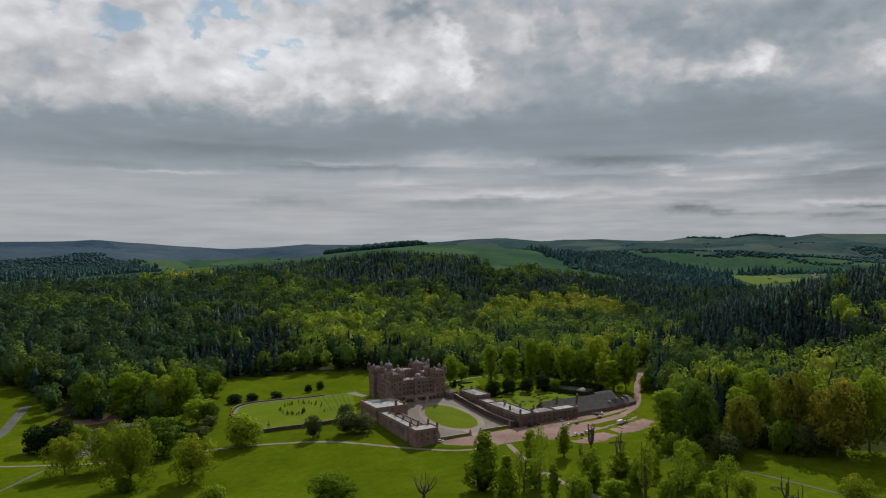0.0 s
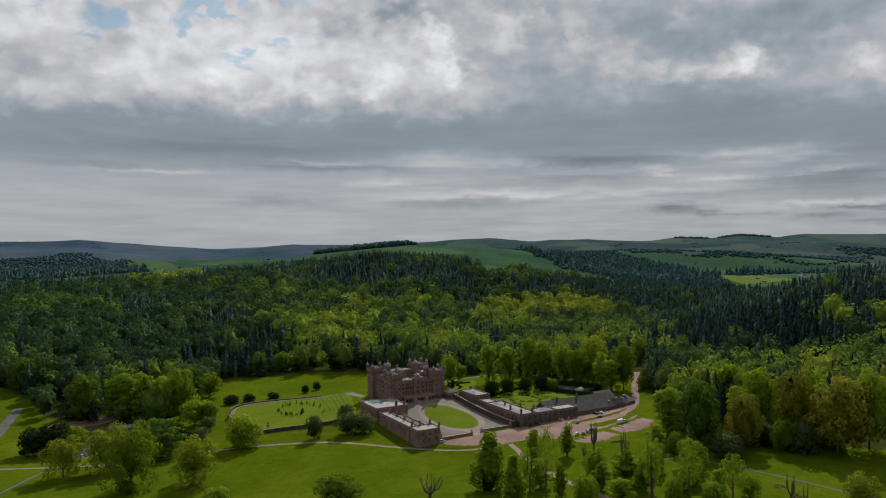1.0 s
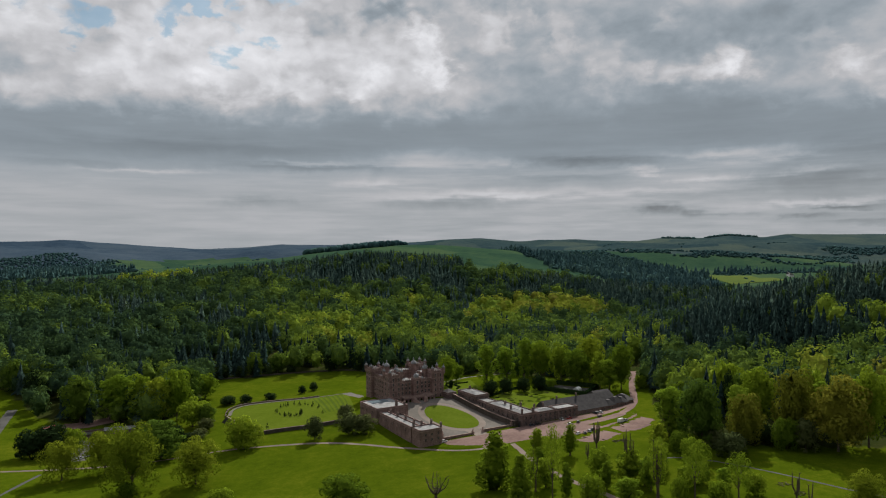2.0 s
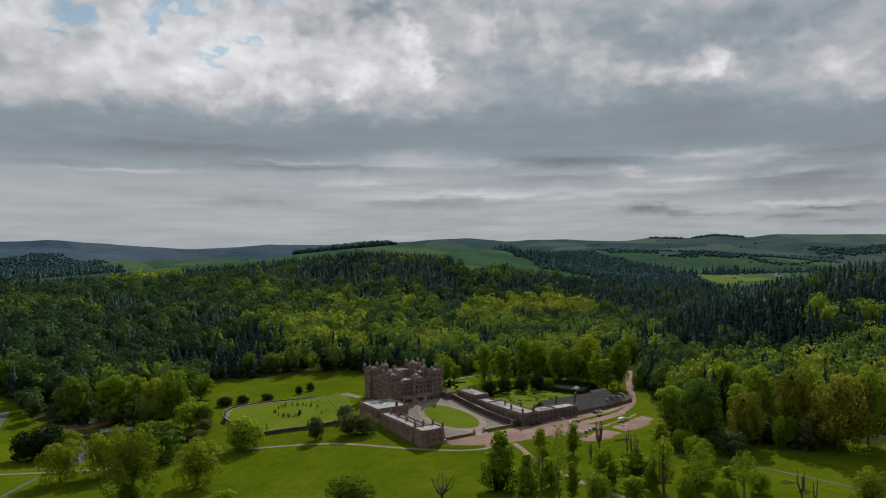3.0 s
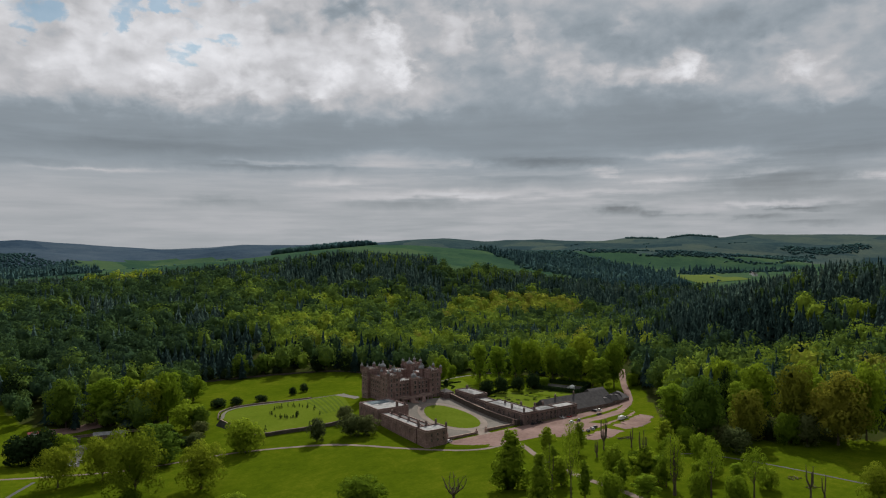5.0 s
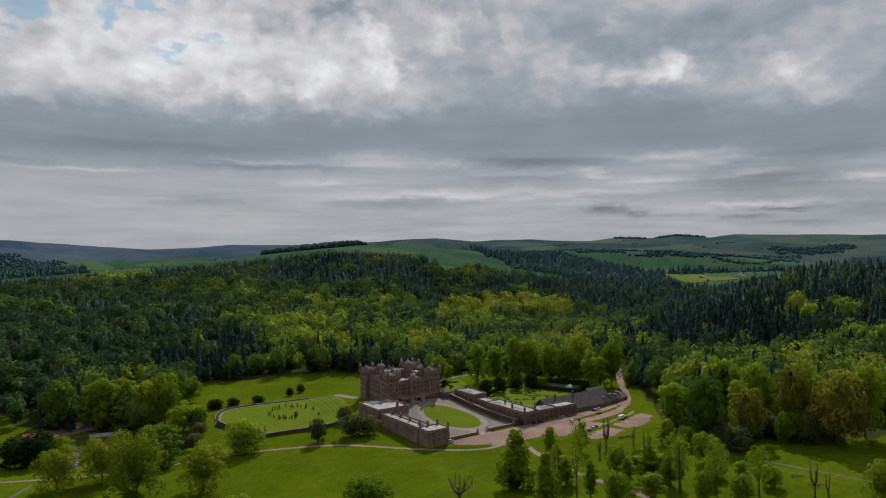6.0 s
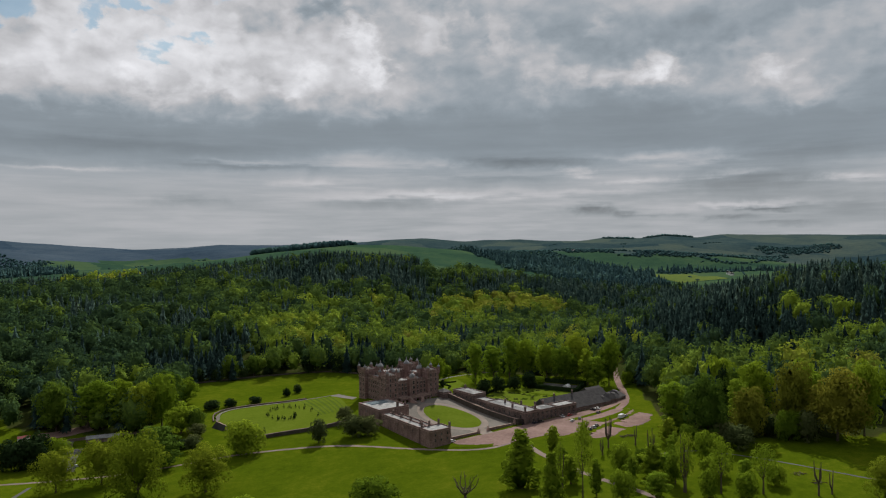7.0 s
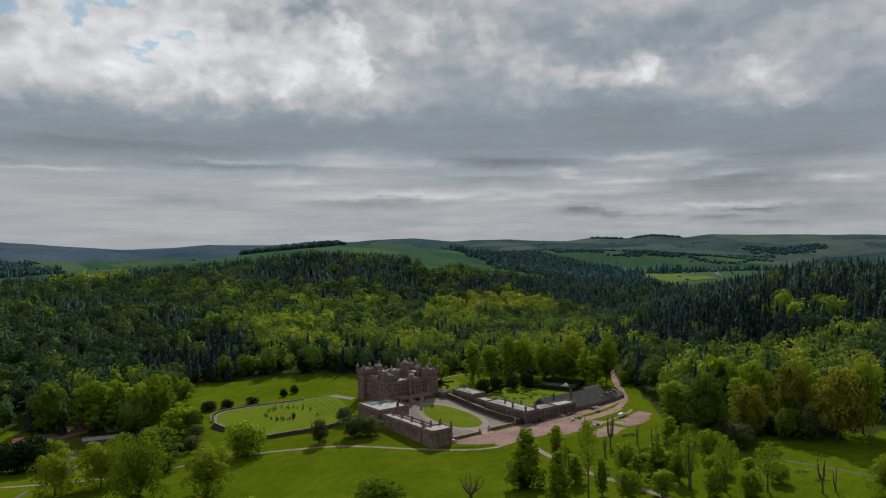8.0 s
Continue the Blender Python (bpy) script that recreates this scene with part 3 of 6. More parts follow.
# ---- ground ----
def make_ground():
    n, k = 341, 4.0
    s = np.linspace(-1, 1, n)
    reach = 5600 * np.sinh(k * s) / math.sinh(k)
    x, y = np.meshgrid(reach, reach, indexing="ij")
    verts = np.stack([x.ravel(), y.ravel(), land(x, y).ravel()], 1)
    i, j = np.meshgrid(np.arange(n - 1), np.arange(n - 1), indexing="ij")
    q = (i * n + j).ravel()
    m = array_mesh("ground", verts, np.stack([q, q + n, q + n + 1, q + 1], 1), PARK_FLOOR)
    woods = np.where(in_park(x.ravel(), y.ravel()), 0.0, 1.0)
    m.attributes.new("wooded", "FLOAT", "POINT").data.foreach_set("value", woods.astype(np.float32))
    m.polygons.foreach_set("use_smooth", np.ones(len(m.polygons), dtype=bool))
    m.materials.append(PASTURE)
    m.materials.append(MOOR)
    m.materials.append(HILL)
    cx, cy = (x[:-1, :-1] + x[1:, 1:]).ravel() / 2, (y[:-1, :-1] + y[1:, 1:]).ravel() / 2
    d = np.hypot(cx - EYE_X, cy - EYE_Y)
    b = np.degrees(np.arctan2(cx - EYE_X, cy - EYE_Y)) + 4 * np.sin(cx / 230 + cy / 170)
    # hazier ground colours by distance and bearing from the first camera place
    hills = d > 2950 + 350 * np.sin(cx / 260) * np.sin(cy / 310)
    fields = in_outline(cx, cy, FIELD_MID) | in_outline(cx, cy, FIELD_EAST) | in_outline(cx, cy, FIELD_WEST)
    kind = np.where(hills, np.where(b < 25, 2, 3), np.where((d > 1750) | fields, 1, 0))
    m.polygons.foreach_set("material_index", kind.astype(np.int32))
    tagged(new("ground", m), "rolling green parkland rising to wooded hills", "ground", kind="structure")


# edge of the open park round the castle; woods stand beyond it
PARK = [(-900, -900), (-620, 250), (-330, 310), (-262, 262), (-240, 160), (-170, 92), (-125, 150), (-108, 190), (-92, 234),
        (-5, 221), (36, 203), (60, 150), (88, 108), (135, 98), (150, 60), (168, 20), (205, 8), (190, -45), (162, -78), (112, -128),
        (94, -150), (99, -195), (112, -215), (152, -247), (270, -330), (560, -620)]


def in_outline(x, y, outline):
    inside = np.zeros(np.shape(x), bool)
    for (x0, y0), (x1, y1) in zip(outline, outline[1:] + outline[:1]):
        cross = (y0 > y) != (y1 > y)
        inside ^= cross & (x < (x1 - x0) * (y - y0) / (y1 - y0 + 1e-9) + x0)
    return inside


def in_park(x, y):
    return in_outline(x, y, PARK)


# open fields among the woods
FIELD_MID = [(560, 735), (700, 850), (990, 930), (1045, 1110), (930, 1300), (800, 1450), (690, 1400), (640, 1050)]
FIELD_WEST = [(10, 1500), (290, 1330), (480, 1370), (690, 1400), (800, 1450), (1000, 2700), (700, 2500), (90, 2500), (0, 2050)]
FIELD_EAST = [(1150, 520), (1150, 600), (1476, 951), (1720, 1120), (2050, 1120), (1850, 480)]

make_ground()

# ---- drives, paths and lawns ----
ribbon("drive", [(-300, 45), (-265, 35), (-241, 27), (-190, 2), (-148, -8), (-127, -19), (-106, -32), (-89, -43), (-73, -59), (-59, -76), (-45, -91), (-30, -106), (-16, -112), (2, -110)],
       2.7, PINK_GRAVEL, 0.06, "narrow pale gravel drive across the park", "drive")
ribbon("path", [(-270, -34), (-261, -20), (-241, 16)], 2.0, ASPHALT, 0.05, "narrow grey path through grass", "path")
ribbon("road", [(-290, 80), (-270, 110), (-264, 150), (-257, 190)], 7.0, ASPHALT, 0.05, "grey asphalt road beside the meadow", "road")
ribbon("track", [(2, -114), (-4, -132), (-8, -143), (-12, -161), (-14, -177), (-15, -196), (-15, -222), (-22, -262)], 3.6, PINK_GRAVEL, 0.06, "pinkish gravel track between trees", "track")
ribbon("road", [(10, -106), (40, -112), (74, -107), (99, -103), (124, -92), (142, -78), (160, -60), (176, -43), (200, -20), (232, 9)],
       5.2, RED_GRAVEL, 0.07, "pinkish gravel road climbing to the woods", "road")
tagged(sheet_between("forecourt", [(-27, -3), (-30, -40), (-30, -80)], [(27, -3), (26, -40), (26, -82)], COURT, 0.05, 40, 20),
       "grey gravel forecourt before the castle", "forecourt", kind="structure")
tagged(sheet_between("gravel_yard", [(-30, -83), (-28, -95), (-12, -110)], [(60, -88), (52, -104), (30, -115)], RED_GRAVEL, 0.08, 14, 24, 0.6),
       "red gravel yard before the castle gates", "yard", kind="structure")
tagged(sheet_between("overflow_car_park", [(44, -98.5), (80, -98), (112, -93)], [(26, -122), (44, -125), (70, -122), (104, -114)], RED_GRAVEL, 0.045, 30, 12, 0.9),
       "worn pinkish gravel parking ground with tyre tracks", "car park", kind="structure")
tagged(sheet_between("car_park", [(45, -88), (110, -87), (132, -79)], [(45, -99), (100, -96.5), (138, -83)], RED_GRAVEL, 0.055, 26, 6, 0.5),
       "pinkish gravel parking strip along the stables", "car park", kind="structure")
for one, two in (([(72, -126), (84, -123), (98, -120), (109, -118)], [(70, -137), (82, -139), (96, -136), (109, -127)]), ([(34, -133), (48, -130), (64, -129)], [(38, -141), (50, -144), (66, -140)])):
    tagged(sheet_between("gravel_patch", one, two, RED_GRAVEL, 0.055, 22, 6, 1.6), "bare reddish gravel patch in the grass", "gravel", kind="structure")
for one, two in (([(54, -104), (70, -104), (84, -103)], [(56, -108), (72, -108.5), (88, -106)]), ([(96, -112), (104, -108), (112, -103)], [(98, -116), (106, -113), (113, -108)])):
    tagged(sheet_between("gravel_patch", one, two, RED_GRAVEL, 0.062, 16, 4, 0.9), "bare reddish gravel patch in the grass", "gravel", kind="structure")


for one, two in (([(58, -98), (84, -97), (112, -92.5)], [(60, -102.5), (84, -101.5), (108, -97)]), ([(66, -110), (90, -109), (112, -103)], [(70, -119), (92, -116), (112, -108)]),
                 ([(-30, -90), (-22, -99), (-12, -105)], [(-41, -88), (-28, -101.5), (-15, -107)])):
    tagged(sheet_between("grass_island", one, two, GRASS, 0.11, 14, 5, 0.5), "strip of grass between gravel drives", "grass", kind="structure")


def oval_ring(cx, cy, a, b, count=48):
    t = np.linspace(0, 2 * math.pi, count)
    return [(cx + a * math.cos(k), cy + b * math.sin(k)) for k in t]


OVAL = (2.5, -43.0, 14.8, 26.5)
tagged(sheet_between("oval_lawn", oval_ring(*OVAL), oval_ring(OVAL[0], OVAL[1], 0.02, 0.02), LAWN, 0.14, 48, 8),
       "oval mown lawn in the gravel forecourt", "lawn", kind="structure")
tagged(sheet_between("oval_drive", oval_ring(OVAL[0], OVAL[1], OVAL[2] + 4.2, OVAL[3] + 5.5), oval_ring(OVAL[0], OVAL[1], OVAL[2] - 0.2, OVAL[3] - 0.2), GRAVEL, 0.09, 48, 4),
       "pale gravel drive round the oval lawn", "drive", kind="structure")
tagged(sheet_between("gate_drive", [(-5, -86), (-5, -70)], [(3.5, -86), (5, -70)], GRAVEL, 0.10, 6, 4), "pale gravel way through the gates", "drive", kind="structure")

# ---- leaves, trees and woods ----
def unit(v):
    return v / np.linalg.norm(v, axis=1)[:, None]


def leaf_cards(rng, lobes, count, size, outward=0.7, soft=0.4):
    """Small four-cornered leaf clumps on the skins of several lobes (x, y, z, rx, ry, rz), shaded as the lobes are."""
    lobes = np.array(lobes, float)
    area = lobes[:, 3] * lobes[:, 4] + lobes[:, 3] * lobes[:, 5]
    which = rng.choice(len(lobes), count, p=area / area.sum())
    d = rng.normal(size=(count, 3))
    d[:, 2] += 0.3
    d = unit(d)
    depth = 1 - 0.25 * rng.random(count) ** 2 + np.where(rng.random(count) < 0.04, rng.uniform(0.0, 0.2, count), 0)
    c = lobes[which, :3] + d * lobes[which, 3:] * depth[:, None] * rng.uniform(0.88, 1.06, (count, 1))
    skin = unit(d / lobes[which, 3:])
    nrm = unit(skin * outward + rng.normal(size=(count, 3)) * (1 - outward) * 0.8)
    a = unit(np.cross(nrm, rng.normal(size=(count, 3))))
    b = np.cross(nrm, a)
    s = size * rng.uniform(0.5, 1.3, (count, 1))
    t = size * rng.uniform(0.4, 1.0, (count, 1))
    sag = nrm * size * 0.18
    quads = np.stack([c - a * s - sag, c - b * t, c + a * s - sag, c + b * t], 1)
    heart = lobes[:, :3].mean(0) - np.array([0, 0, 0.15]) * np.ptp(lobes[:, 2])
    shade = unit(skin * soft + unit(c - heart) * (0.9 - soft) + nrm * 0.12)
    return quads.reshape(-1, 3), np.arange(4 * count).reshape(-1, 4), np.repeat(shade, 4, 0)


def crown_lobes(rng, height, radius, low, count, spire=False, even=1.0):
    """Lobes of an uneven crown between low and height: a core, and clumps all over its skin; spire: it tapers to the top."""
    span, mid = height - low, (height + low) / 2
    lobes = [(0, 0, mid - (0.1 * span if spire else 0), radius * 0.55, radius * 0.55, span * 0.42)]
    size = 1.62 / math.sqrt(count)
    for k in range(count):
        z = 1 - 2.0 * (k + 0.5) / count
        a = 2.4 * k + rng.uniform(-0.4, 0.4)
        wide = (0.8 - 0.36 * (z + 1)) if spire else math.sqrt(max(0.0, 1 - (0.92 if z > 0 else 0.6) * z * z)) * 0.72
        wide *= 1 + even * rng.uniform(-0.28, 0.22)
        r = radius * size * (1 + even * rng.uniform(-0.4, 0.4)) * (1.15 if spire else 1.0)
        lobes.append((radius * wide * math.cos(a), radius * wide * math.sin(a), mid + 0.44 * span * z * rng.uniform(0.85, 1.1), r, r * rng.uniform(0.75, 1.2), r * (1.3 if spire else rng.uniform(0.6, 0.95))))
    return lobes


def with_core(cards, lobe, rng, sides=11, rings=8, share=0.9):
    """Leaf cards with the closed, knobbly inner mass of the crown added, so that no light passes through it."""
    v, f, n = cards
    pts = []
    for j in range(rings):
        t = math.pi * (j + 0.5) / rings
        for k in range(sides):
            a = 2 * math.pi * (k + 0.5 * (j % 2)) / sides
            q = share * rng.uniform(0.72, 1.2)
            pts.append((lobe[0] + q * lobe[3] * math.sin(t) * math.cos(a), lobe[1] + q * lobe[4] * math.sin(t) * math.sin(a), lobe[2] - q * lobe[5] * 1.05 * math.cos(t)))
    faces = [(j * sides + k, j * sides + (k + 1) % sides, (j + 1) * sides + (k + 1) % sides, (j + 1) * sides + k) for j in range(rings - 1) for k in range(sides)]
    pts = np.array(pts)
    return np.vstack([v, pts]), np.vstack([f, np.array(faces) + len(v)]), np.vstack([n, unit(unit(pts - np.array(lobe[:3])) + rng.normal(0, 0.4, pts.shape))])


def dome(rng, radius, low, high, sides, rings, uneven=0.14):
    """The closed, bumpy body of a crown with soft normals."""
    mid, half = (low + high) / 2, (high - low) / 2
    pts, nrm = [], []
    for j in range(rings):
        t = math.pi * (0.12 + 0.78 * j / (rings - 1))
        for k in range(sides):
            a = 2 * math.pi * (k + 0.5 * (j % 2)) / sides
            w = 1 + rng.uniform(-uneven, uneven)
            pts.append((w * radius * math.sin(t) * math.cos(a), w * radius * math.sin(t) * math.sin(a), mid + w * half * math.cos(t)))
            nrm.append((math.sin(t) * math.cos(a) + 1.6 * (w - 1) * math.cos(a), math.sin(t) * math.sin(a) + 1.6 * (w - 1) * math.sin(a), math.cos(t) + 1.5 * (w - 1)))
    faces = [(j * sides + k, (j + 1) * sides + k, (j + 1) * sides + (k + 1) % sides, j * sides + (k + 1) % sides) for j in range(rings - 1) for k in range(sides)]
    faces += [(0, k, k + 1, min(k + 2, sides - 1)) for k in range(1, sides - 2, 2)] if sides % 2 == 0 else []
    return np.array(pts), np.array(faces), unit(np.array(nrm))


def wood_crown(rng, count, size, sides, rings):
    """A woodland crown, one unit high, for the joined woods: a dark bumpy body and leaf clumps in heads all over it."""
    wide, high = rng.uniform(0.32, 0.43), rng.uniform(0.9, 1.0)
    low = rng.uniform(0.02, 0.2)
    lobes = crown_lobes(rng, high, wide, low, 18)
    v, f, n = leaf_cards(rng, lobes[1:], count, size, 0.75, 0.62)
    bv, bf, bn = dome(rng, wide * 0.7, low + 0.03, high - 0.13, sides, rings, 0.3)
    return np.vstack([v, bv]), np.vstack([f, bf + len(v)]), np.vstack([n, bn])


def spruce(rng, tiers, points):
    """A conifer, one unit high: jagged drooping tiers round a spire."""
    verts, faces = [], []
    wide = rng.uniform(0.15, 0.25)
    for k in range(tiers):
        z0 = 0.06 + 0.86 * k / tiers
        z1 = min(1.0, z0 + 1.5 / tiers + 0.1)
        r = (wide * (1 - k / tiers) ** 0.9 + 0.012) * rng.uniform(0.75, 1.2)
        ox, oy = rng.uniform(-0.02, 0.02, 2)
        n, turn = len(verts), rng.uniform(0, 6)
        verts.append((0, 0, z1))
        for j in range(2 * points):
            a = turn + math.pi * j / points
            q = r * (rng.uniform(0.7, 1.25) if j % 2 else rng.uniform(0.45, 0.6))
            verts.append((ox + q * math.cos(a), oy + q * math.sin(a), z0 - (0.03 if j % 2 else -0.02) + rng.uniform(-0.025, 0.025)))
        faces += [(n, n + 1 + j, n + 1 + (j + 1) % (2 * points)) for j in range(2 * points)]
    verts = np.array(verts)
    return verts, np.array(faces), unit(np.stack([verts[:, 0], verts[:, 1], np.full(len(verts), 0.055)], 1) + rng.normal(0, 0.05, verts.shape))


def plant(name, forms, mat, spots, label, category, seed, sink=0.0):
    """One joined mesh of many trees: spots are rows of x, y, height, width factor, tint."""
    rng = np.random.RandomState(seed)
    pick = rng.randint(len(forms), size=len(spots))
    turn = rng.uniform(0, 2 * math.pi, len(spots))
    base = land(spots[:, 0], spots[:, 1]) - sink
    allv, allf, allt, alln, n = [], [], [], [], 0
    for k, (v, f, soft) in enumerate(forms):
        rows = spots[pick == k]
        if not len(rows):
            continue
        c, s = np.cos(turn[pick == k])[:, None], np.sin(turn[pick == k])[:, None]
        wide, tall = (rows[:, 2] * rows[:, 3])[:, None], rows[:, 2][:, None]
        x = rows[:, :1] + (v[:, 0] * c - v[:, 1] * s) * wide
        y = rows[:, 1:2] + (v[:, 0] * s + v[:, 1] * c) * wide
        z = base[pick == k][:, None] + v[:, 2] * tall
        allv.append(np.stack([x, y, z], 2).reshape(-1, 3))
        allf.append((f[None] + len(v) * np.arange(len(rows))[:, None, None]).reshape(-1, f.shape[1]) + n)
        alln.append(np.stack([soft[:, 0] * c - soft[:, 1] * s, soft[:, 0] * s + soft[:, 1] * c, soft[:, 2] + 0 * c], 2).reshape(-1, 3))
        allt.append(np.repeat(rows[:, 4], len(v)))
        n += len(v) * len(rows)
    m = array_mesh(name, np.vstack(allv), np.vstack(allf), mat, np.concatenate(allt), np.vstack(alln))
    return tagged(new(name, m), label, category, kind="stuff")


def wave(x, y, size, seed=0.0):
    """Slow, irregular variation over the plan, about -1 to 1."""
    x, y = x / size + seed, y / size - seed
    return (np.sin(x + 1.7 * np.sin(0.7 * y)) + np.sin(1.3 * y + 1.9 * np.sin(0.8 * x + 1)) + np.sin(0.6 * (x + y) + 2)) / 3


# stands in the woods, placed to fit the camera's view: x, y, radius
FIR_STANDS = [(-22, 480, 38), (-80, 262, 44), (-55, 248, 22), (-11, 361, 26), (256, 816, 90), (352, 790, 90), (430, 700, 70), (60, 1010, 45), (-106, 1350, 90), (-226, 1400, 80), (622, 677, 70),
              (766, 675, 95), (783, 545, 77), (693, 345, 77), (395, 24, 62), (429, -19, 62), (486, -47, 58), (412, 587, 33), (91, 199, 30), (275, 303, 37), (339, 253, 41),
              (-52, 171, 24), (295, 3, 32), (280, 456, 23), (277, 618, 32), (-110, 640, 40), (20, 262, 28)]
# besides leaf tone, bright and dark stands hold sunlit patches and cloud shade
BRIGHT_STANDS = [(85, 419, 41), (71, 297, 38), (-14, 214, 24), (182, 267, 30), (185, 574, 30), (173, 348, 28), (288, 45, 26), (196, -103, 40), (245, -132, 37), (305, -143, 34), (375, -140, 25),
                 (435, -57, 16), (458, -95, 20), (292, 131, 24), (37, 456, 25), (130, 180, 24)]
BRONZE_STANDS = [(311, 600, 37), (511, 545, 56), (442, 536, 43), (615, 511, 46), (602, 559, 41), (177, -182, 22), (233, -189, 26), (-16, 1073, 69), (370, 440, 40)]
DARK_STANDS = [(-229, 391, 70), (-153, 397, 70), (-114, 298, 50), (-208, 256, 40), (-105, 518, 52), (-240, 560, 60), (-60, 640, 50)]


def stand(x, y, rows):
    """How far inside any of the stands, 0 to 1, with uneven edges."""
    u, v = x + 16 * wave(x, y, 17, 2), y + 16 * wave(x, y, 15, 6)
    k = np.zeros(np.shape(x))
    for sx, sy, r in rows:
        k = np.maximum(k, np.clip(1.9 - 1.3 * np.hypot(u - sx, v - sy) / r, 0, 1))
    return k


def scatter(rng, x0, y0, x1, y1, step):
    x, y = np.meshgrid(np.arange(x0, x1, step), np.arange(y0, y1, step), indexing="ij")
    return (x + rng.uniform(-0.42, 0.42, x.shape) * step).ravel(), (y + rng.uniform(-0.42, 0.42, y.shape) * step).ravel()


def wooded(x, y):
    """Where woods grow within the camera's view, and the distance and bearing from its first place."""
    d, b = np.hypot(x - EYE_X, y - EYE_Y), np.degrees(np.arctan2(x - EYE_X, y - EYE_Y))
    ok = (d > 480) & (d < 1640) & (b > -13) & (b < 74) & ~in_park(x, y)
    for field in (FIELD_MID, FIELD_WEST, FIELD_EAST):
        ok &= ~in_outline(x + 30 * wave(x, y, 26, 1), y + 30 * wave(x, y, 22, 4), field)
    ok &= np.abs((y - 9) * 0.8 - (x - 232) * 0.6) > np.where((x > 150) & (x < 280), 7, 0)
    return ok, d, b


def fir_share(x, y, d, b):
    ridge = (b > 44 + 5 * wave(x, y, 60)) & (d > 700 + 60 * wave(x, y, 45, 3))
    fir = np.where(ridge, 0.9, 0.06 + 0.5 * np.clip(wave(x, y, 30, 1), 0, 1))
    fir = np.where((b < 32) & (d > np.where(b < 15, 1450, 1250) + 60 * wave(x, y, 90)), 0.8, fir)
    fir = np.maximum(fir, 0.95 * stand(x, y, FIR_STANDS))
    fir *= 1 - 0.8 * np.maximum(stand(x, y, BRIGHT_STANDS), stand(x, y, BRONZE_STANDS))
    return np.where((d < 640) & (b > 36), 0.08 + 0.2 * (b > 50), fir), ridge


def make_woods():
    rng = np.random.RandomState(11)
    x, y = scatter(rng, -700, -420, 1500, 1500, 16.5)
    ok, d, b = wooded(x, y)
    x, y, d, b = x[ok], y[ok], d[ok], b[ok]
    fir, ridge = fir_share(x, y, d, b)
    ok = rng.random(len(x)) > fir
    x, y, d, b, ridge = x[ok], y[ok], d[ok], b[ok], ridge[ok]
    bright, bronze, dark = stand(x, y, BRIGHT_STANDS), stand(x, y, BRONZE_STANDS), stand(x, y, DARK_STANDS)
    # sun patches and cloud shade go into the tint, with each tree's own tone
    tint = 0.30 + 0.10 * wave(x, y, 45, 5) + rng.normal(0, 0.13, len(x)) + 0.32 * bright - 0.24 * dark
    # the tint also falls with distance, to stand for haze
    tint += np.where((b > 37) & (d < 820), 0.06 + 0.22 * wave(x, y, 11, 7), 0) - np.where((b > 45) & (d < 760), 0.20, 0) - np.where(ridge, 0.12, 0) - np.clip((d - 900) / 600, 0, 1) * 0.10
    tint -= np.where((b < 15) & (d > 640), 0.11, 0)
    tint += np.where((b > 16) & (b < 42) & (d > 700) & (d < 1150), 0.08, 0) + np.where((b > 37) & (b < 53) & (d < 820), 0.10, 0)
    tint = np.where(bronze > 0.5, np.where(rng.random(len(x)) < 0.6, 0.93, 0.5) + rng.normal(0, 0.1, len(x)), tint)
    spots = np.stack([x, y, rng.uniform(18, 34, len(x)), rng.uniform(0.8, 1.15, len(x)) * np.where(d > 900, 1.2, 1.0), np.clip(tint, 0, 1)], 1)
    fine, plain = [wood_crown(rng, 330, 0.040, 9, 6) for _ in range(10)], [wood_crown(rng, 120, 0.060, 7, 5) for _ in range(12)]
    near = d < 900
    plant("broadleaf_wood", fine, WOODLEAF, spots[near], "dense spring-green broadleaf woodland behind the castle", "woodland", 1)
    plant("broadleaf_wood", plain, WOODLEAF, spots[~near], "broadleaf woodland in mixed fresh greens on the slopes", "woodland", 2)
    x, y = scatter(rng, -700, -420, 1500, 1500, 11.0)
    ok, d, b = wooded(x, y)
    x, y, d, b = x[ok], y[ok], d[ok], b[ok]
    ok = rng.random(len(x)) < fir_share(x, y, d, b)[0]
    x, y, d = x[ok], y[ok], d[ok]
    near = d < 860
    # near spruces tinted darker, taking back the haze put into the needle colour
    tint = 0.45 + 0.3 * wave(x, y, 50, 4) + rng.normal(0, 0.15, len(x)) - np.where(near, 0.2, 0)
    spots = np.stack([x, y, rng.uniform(19, 34, len(x)), rng.uniform(0.8, 1.15, len(x)), np.clip(tint, 0, 1)], 1)
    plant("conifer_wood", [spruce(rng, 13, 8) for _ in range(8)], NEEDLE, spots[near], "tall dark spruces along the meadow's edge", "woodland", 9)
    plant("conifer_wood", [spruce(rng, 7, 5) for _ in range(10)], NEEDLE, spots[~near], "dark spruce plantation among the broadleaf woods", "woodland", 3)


make_woods()


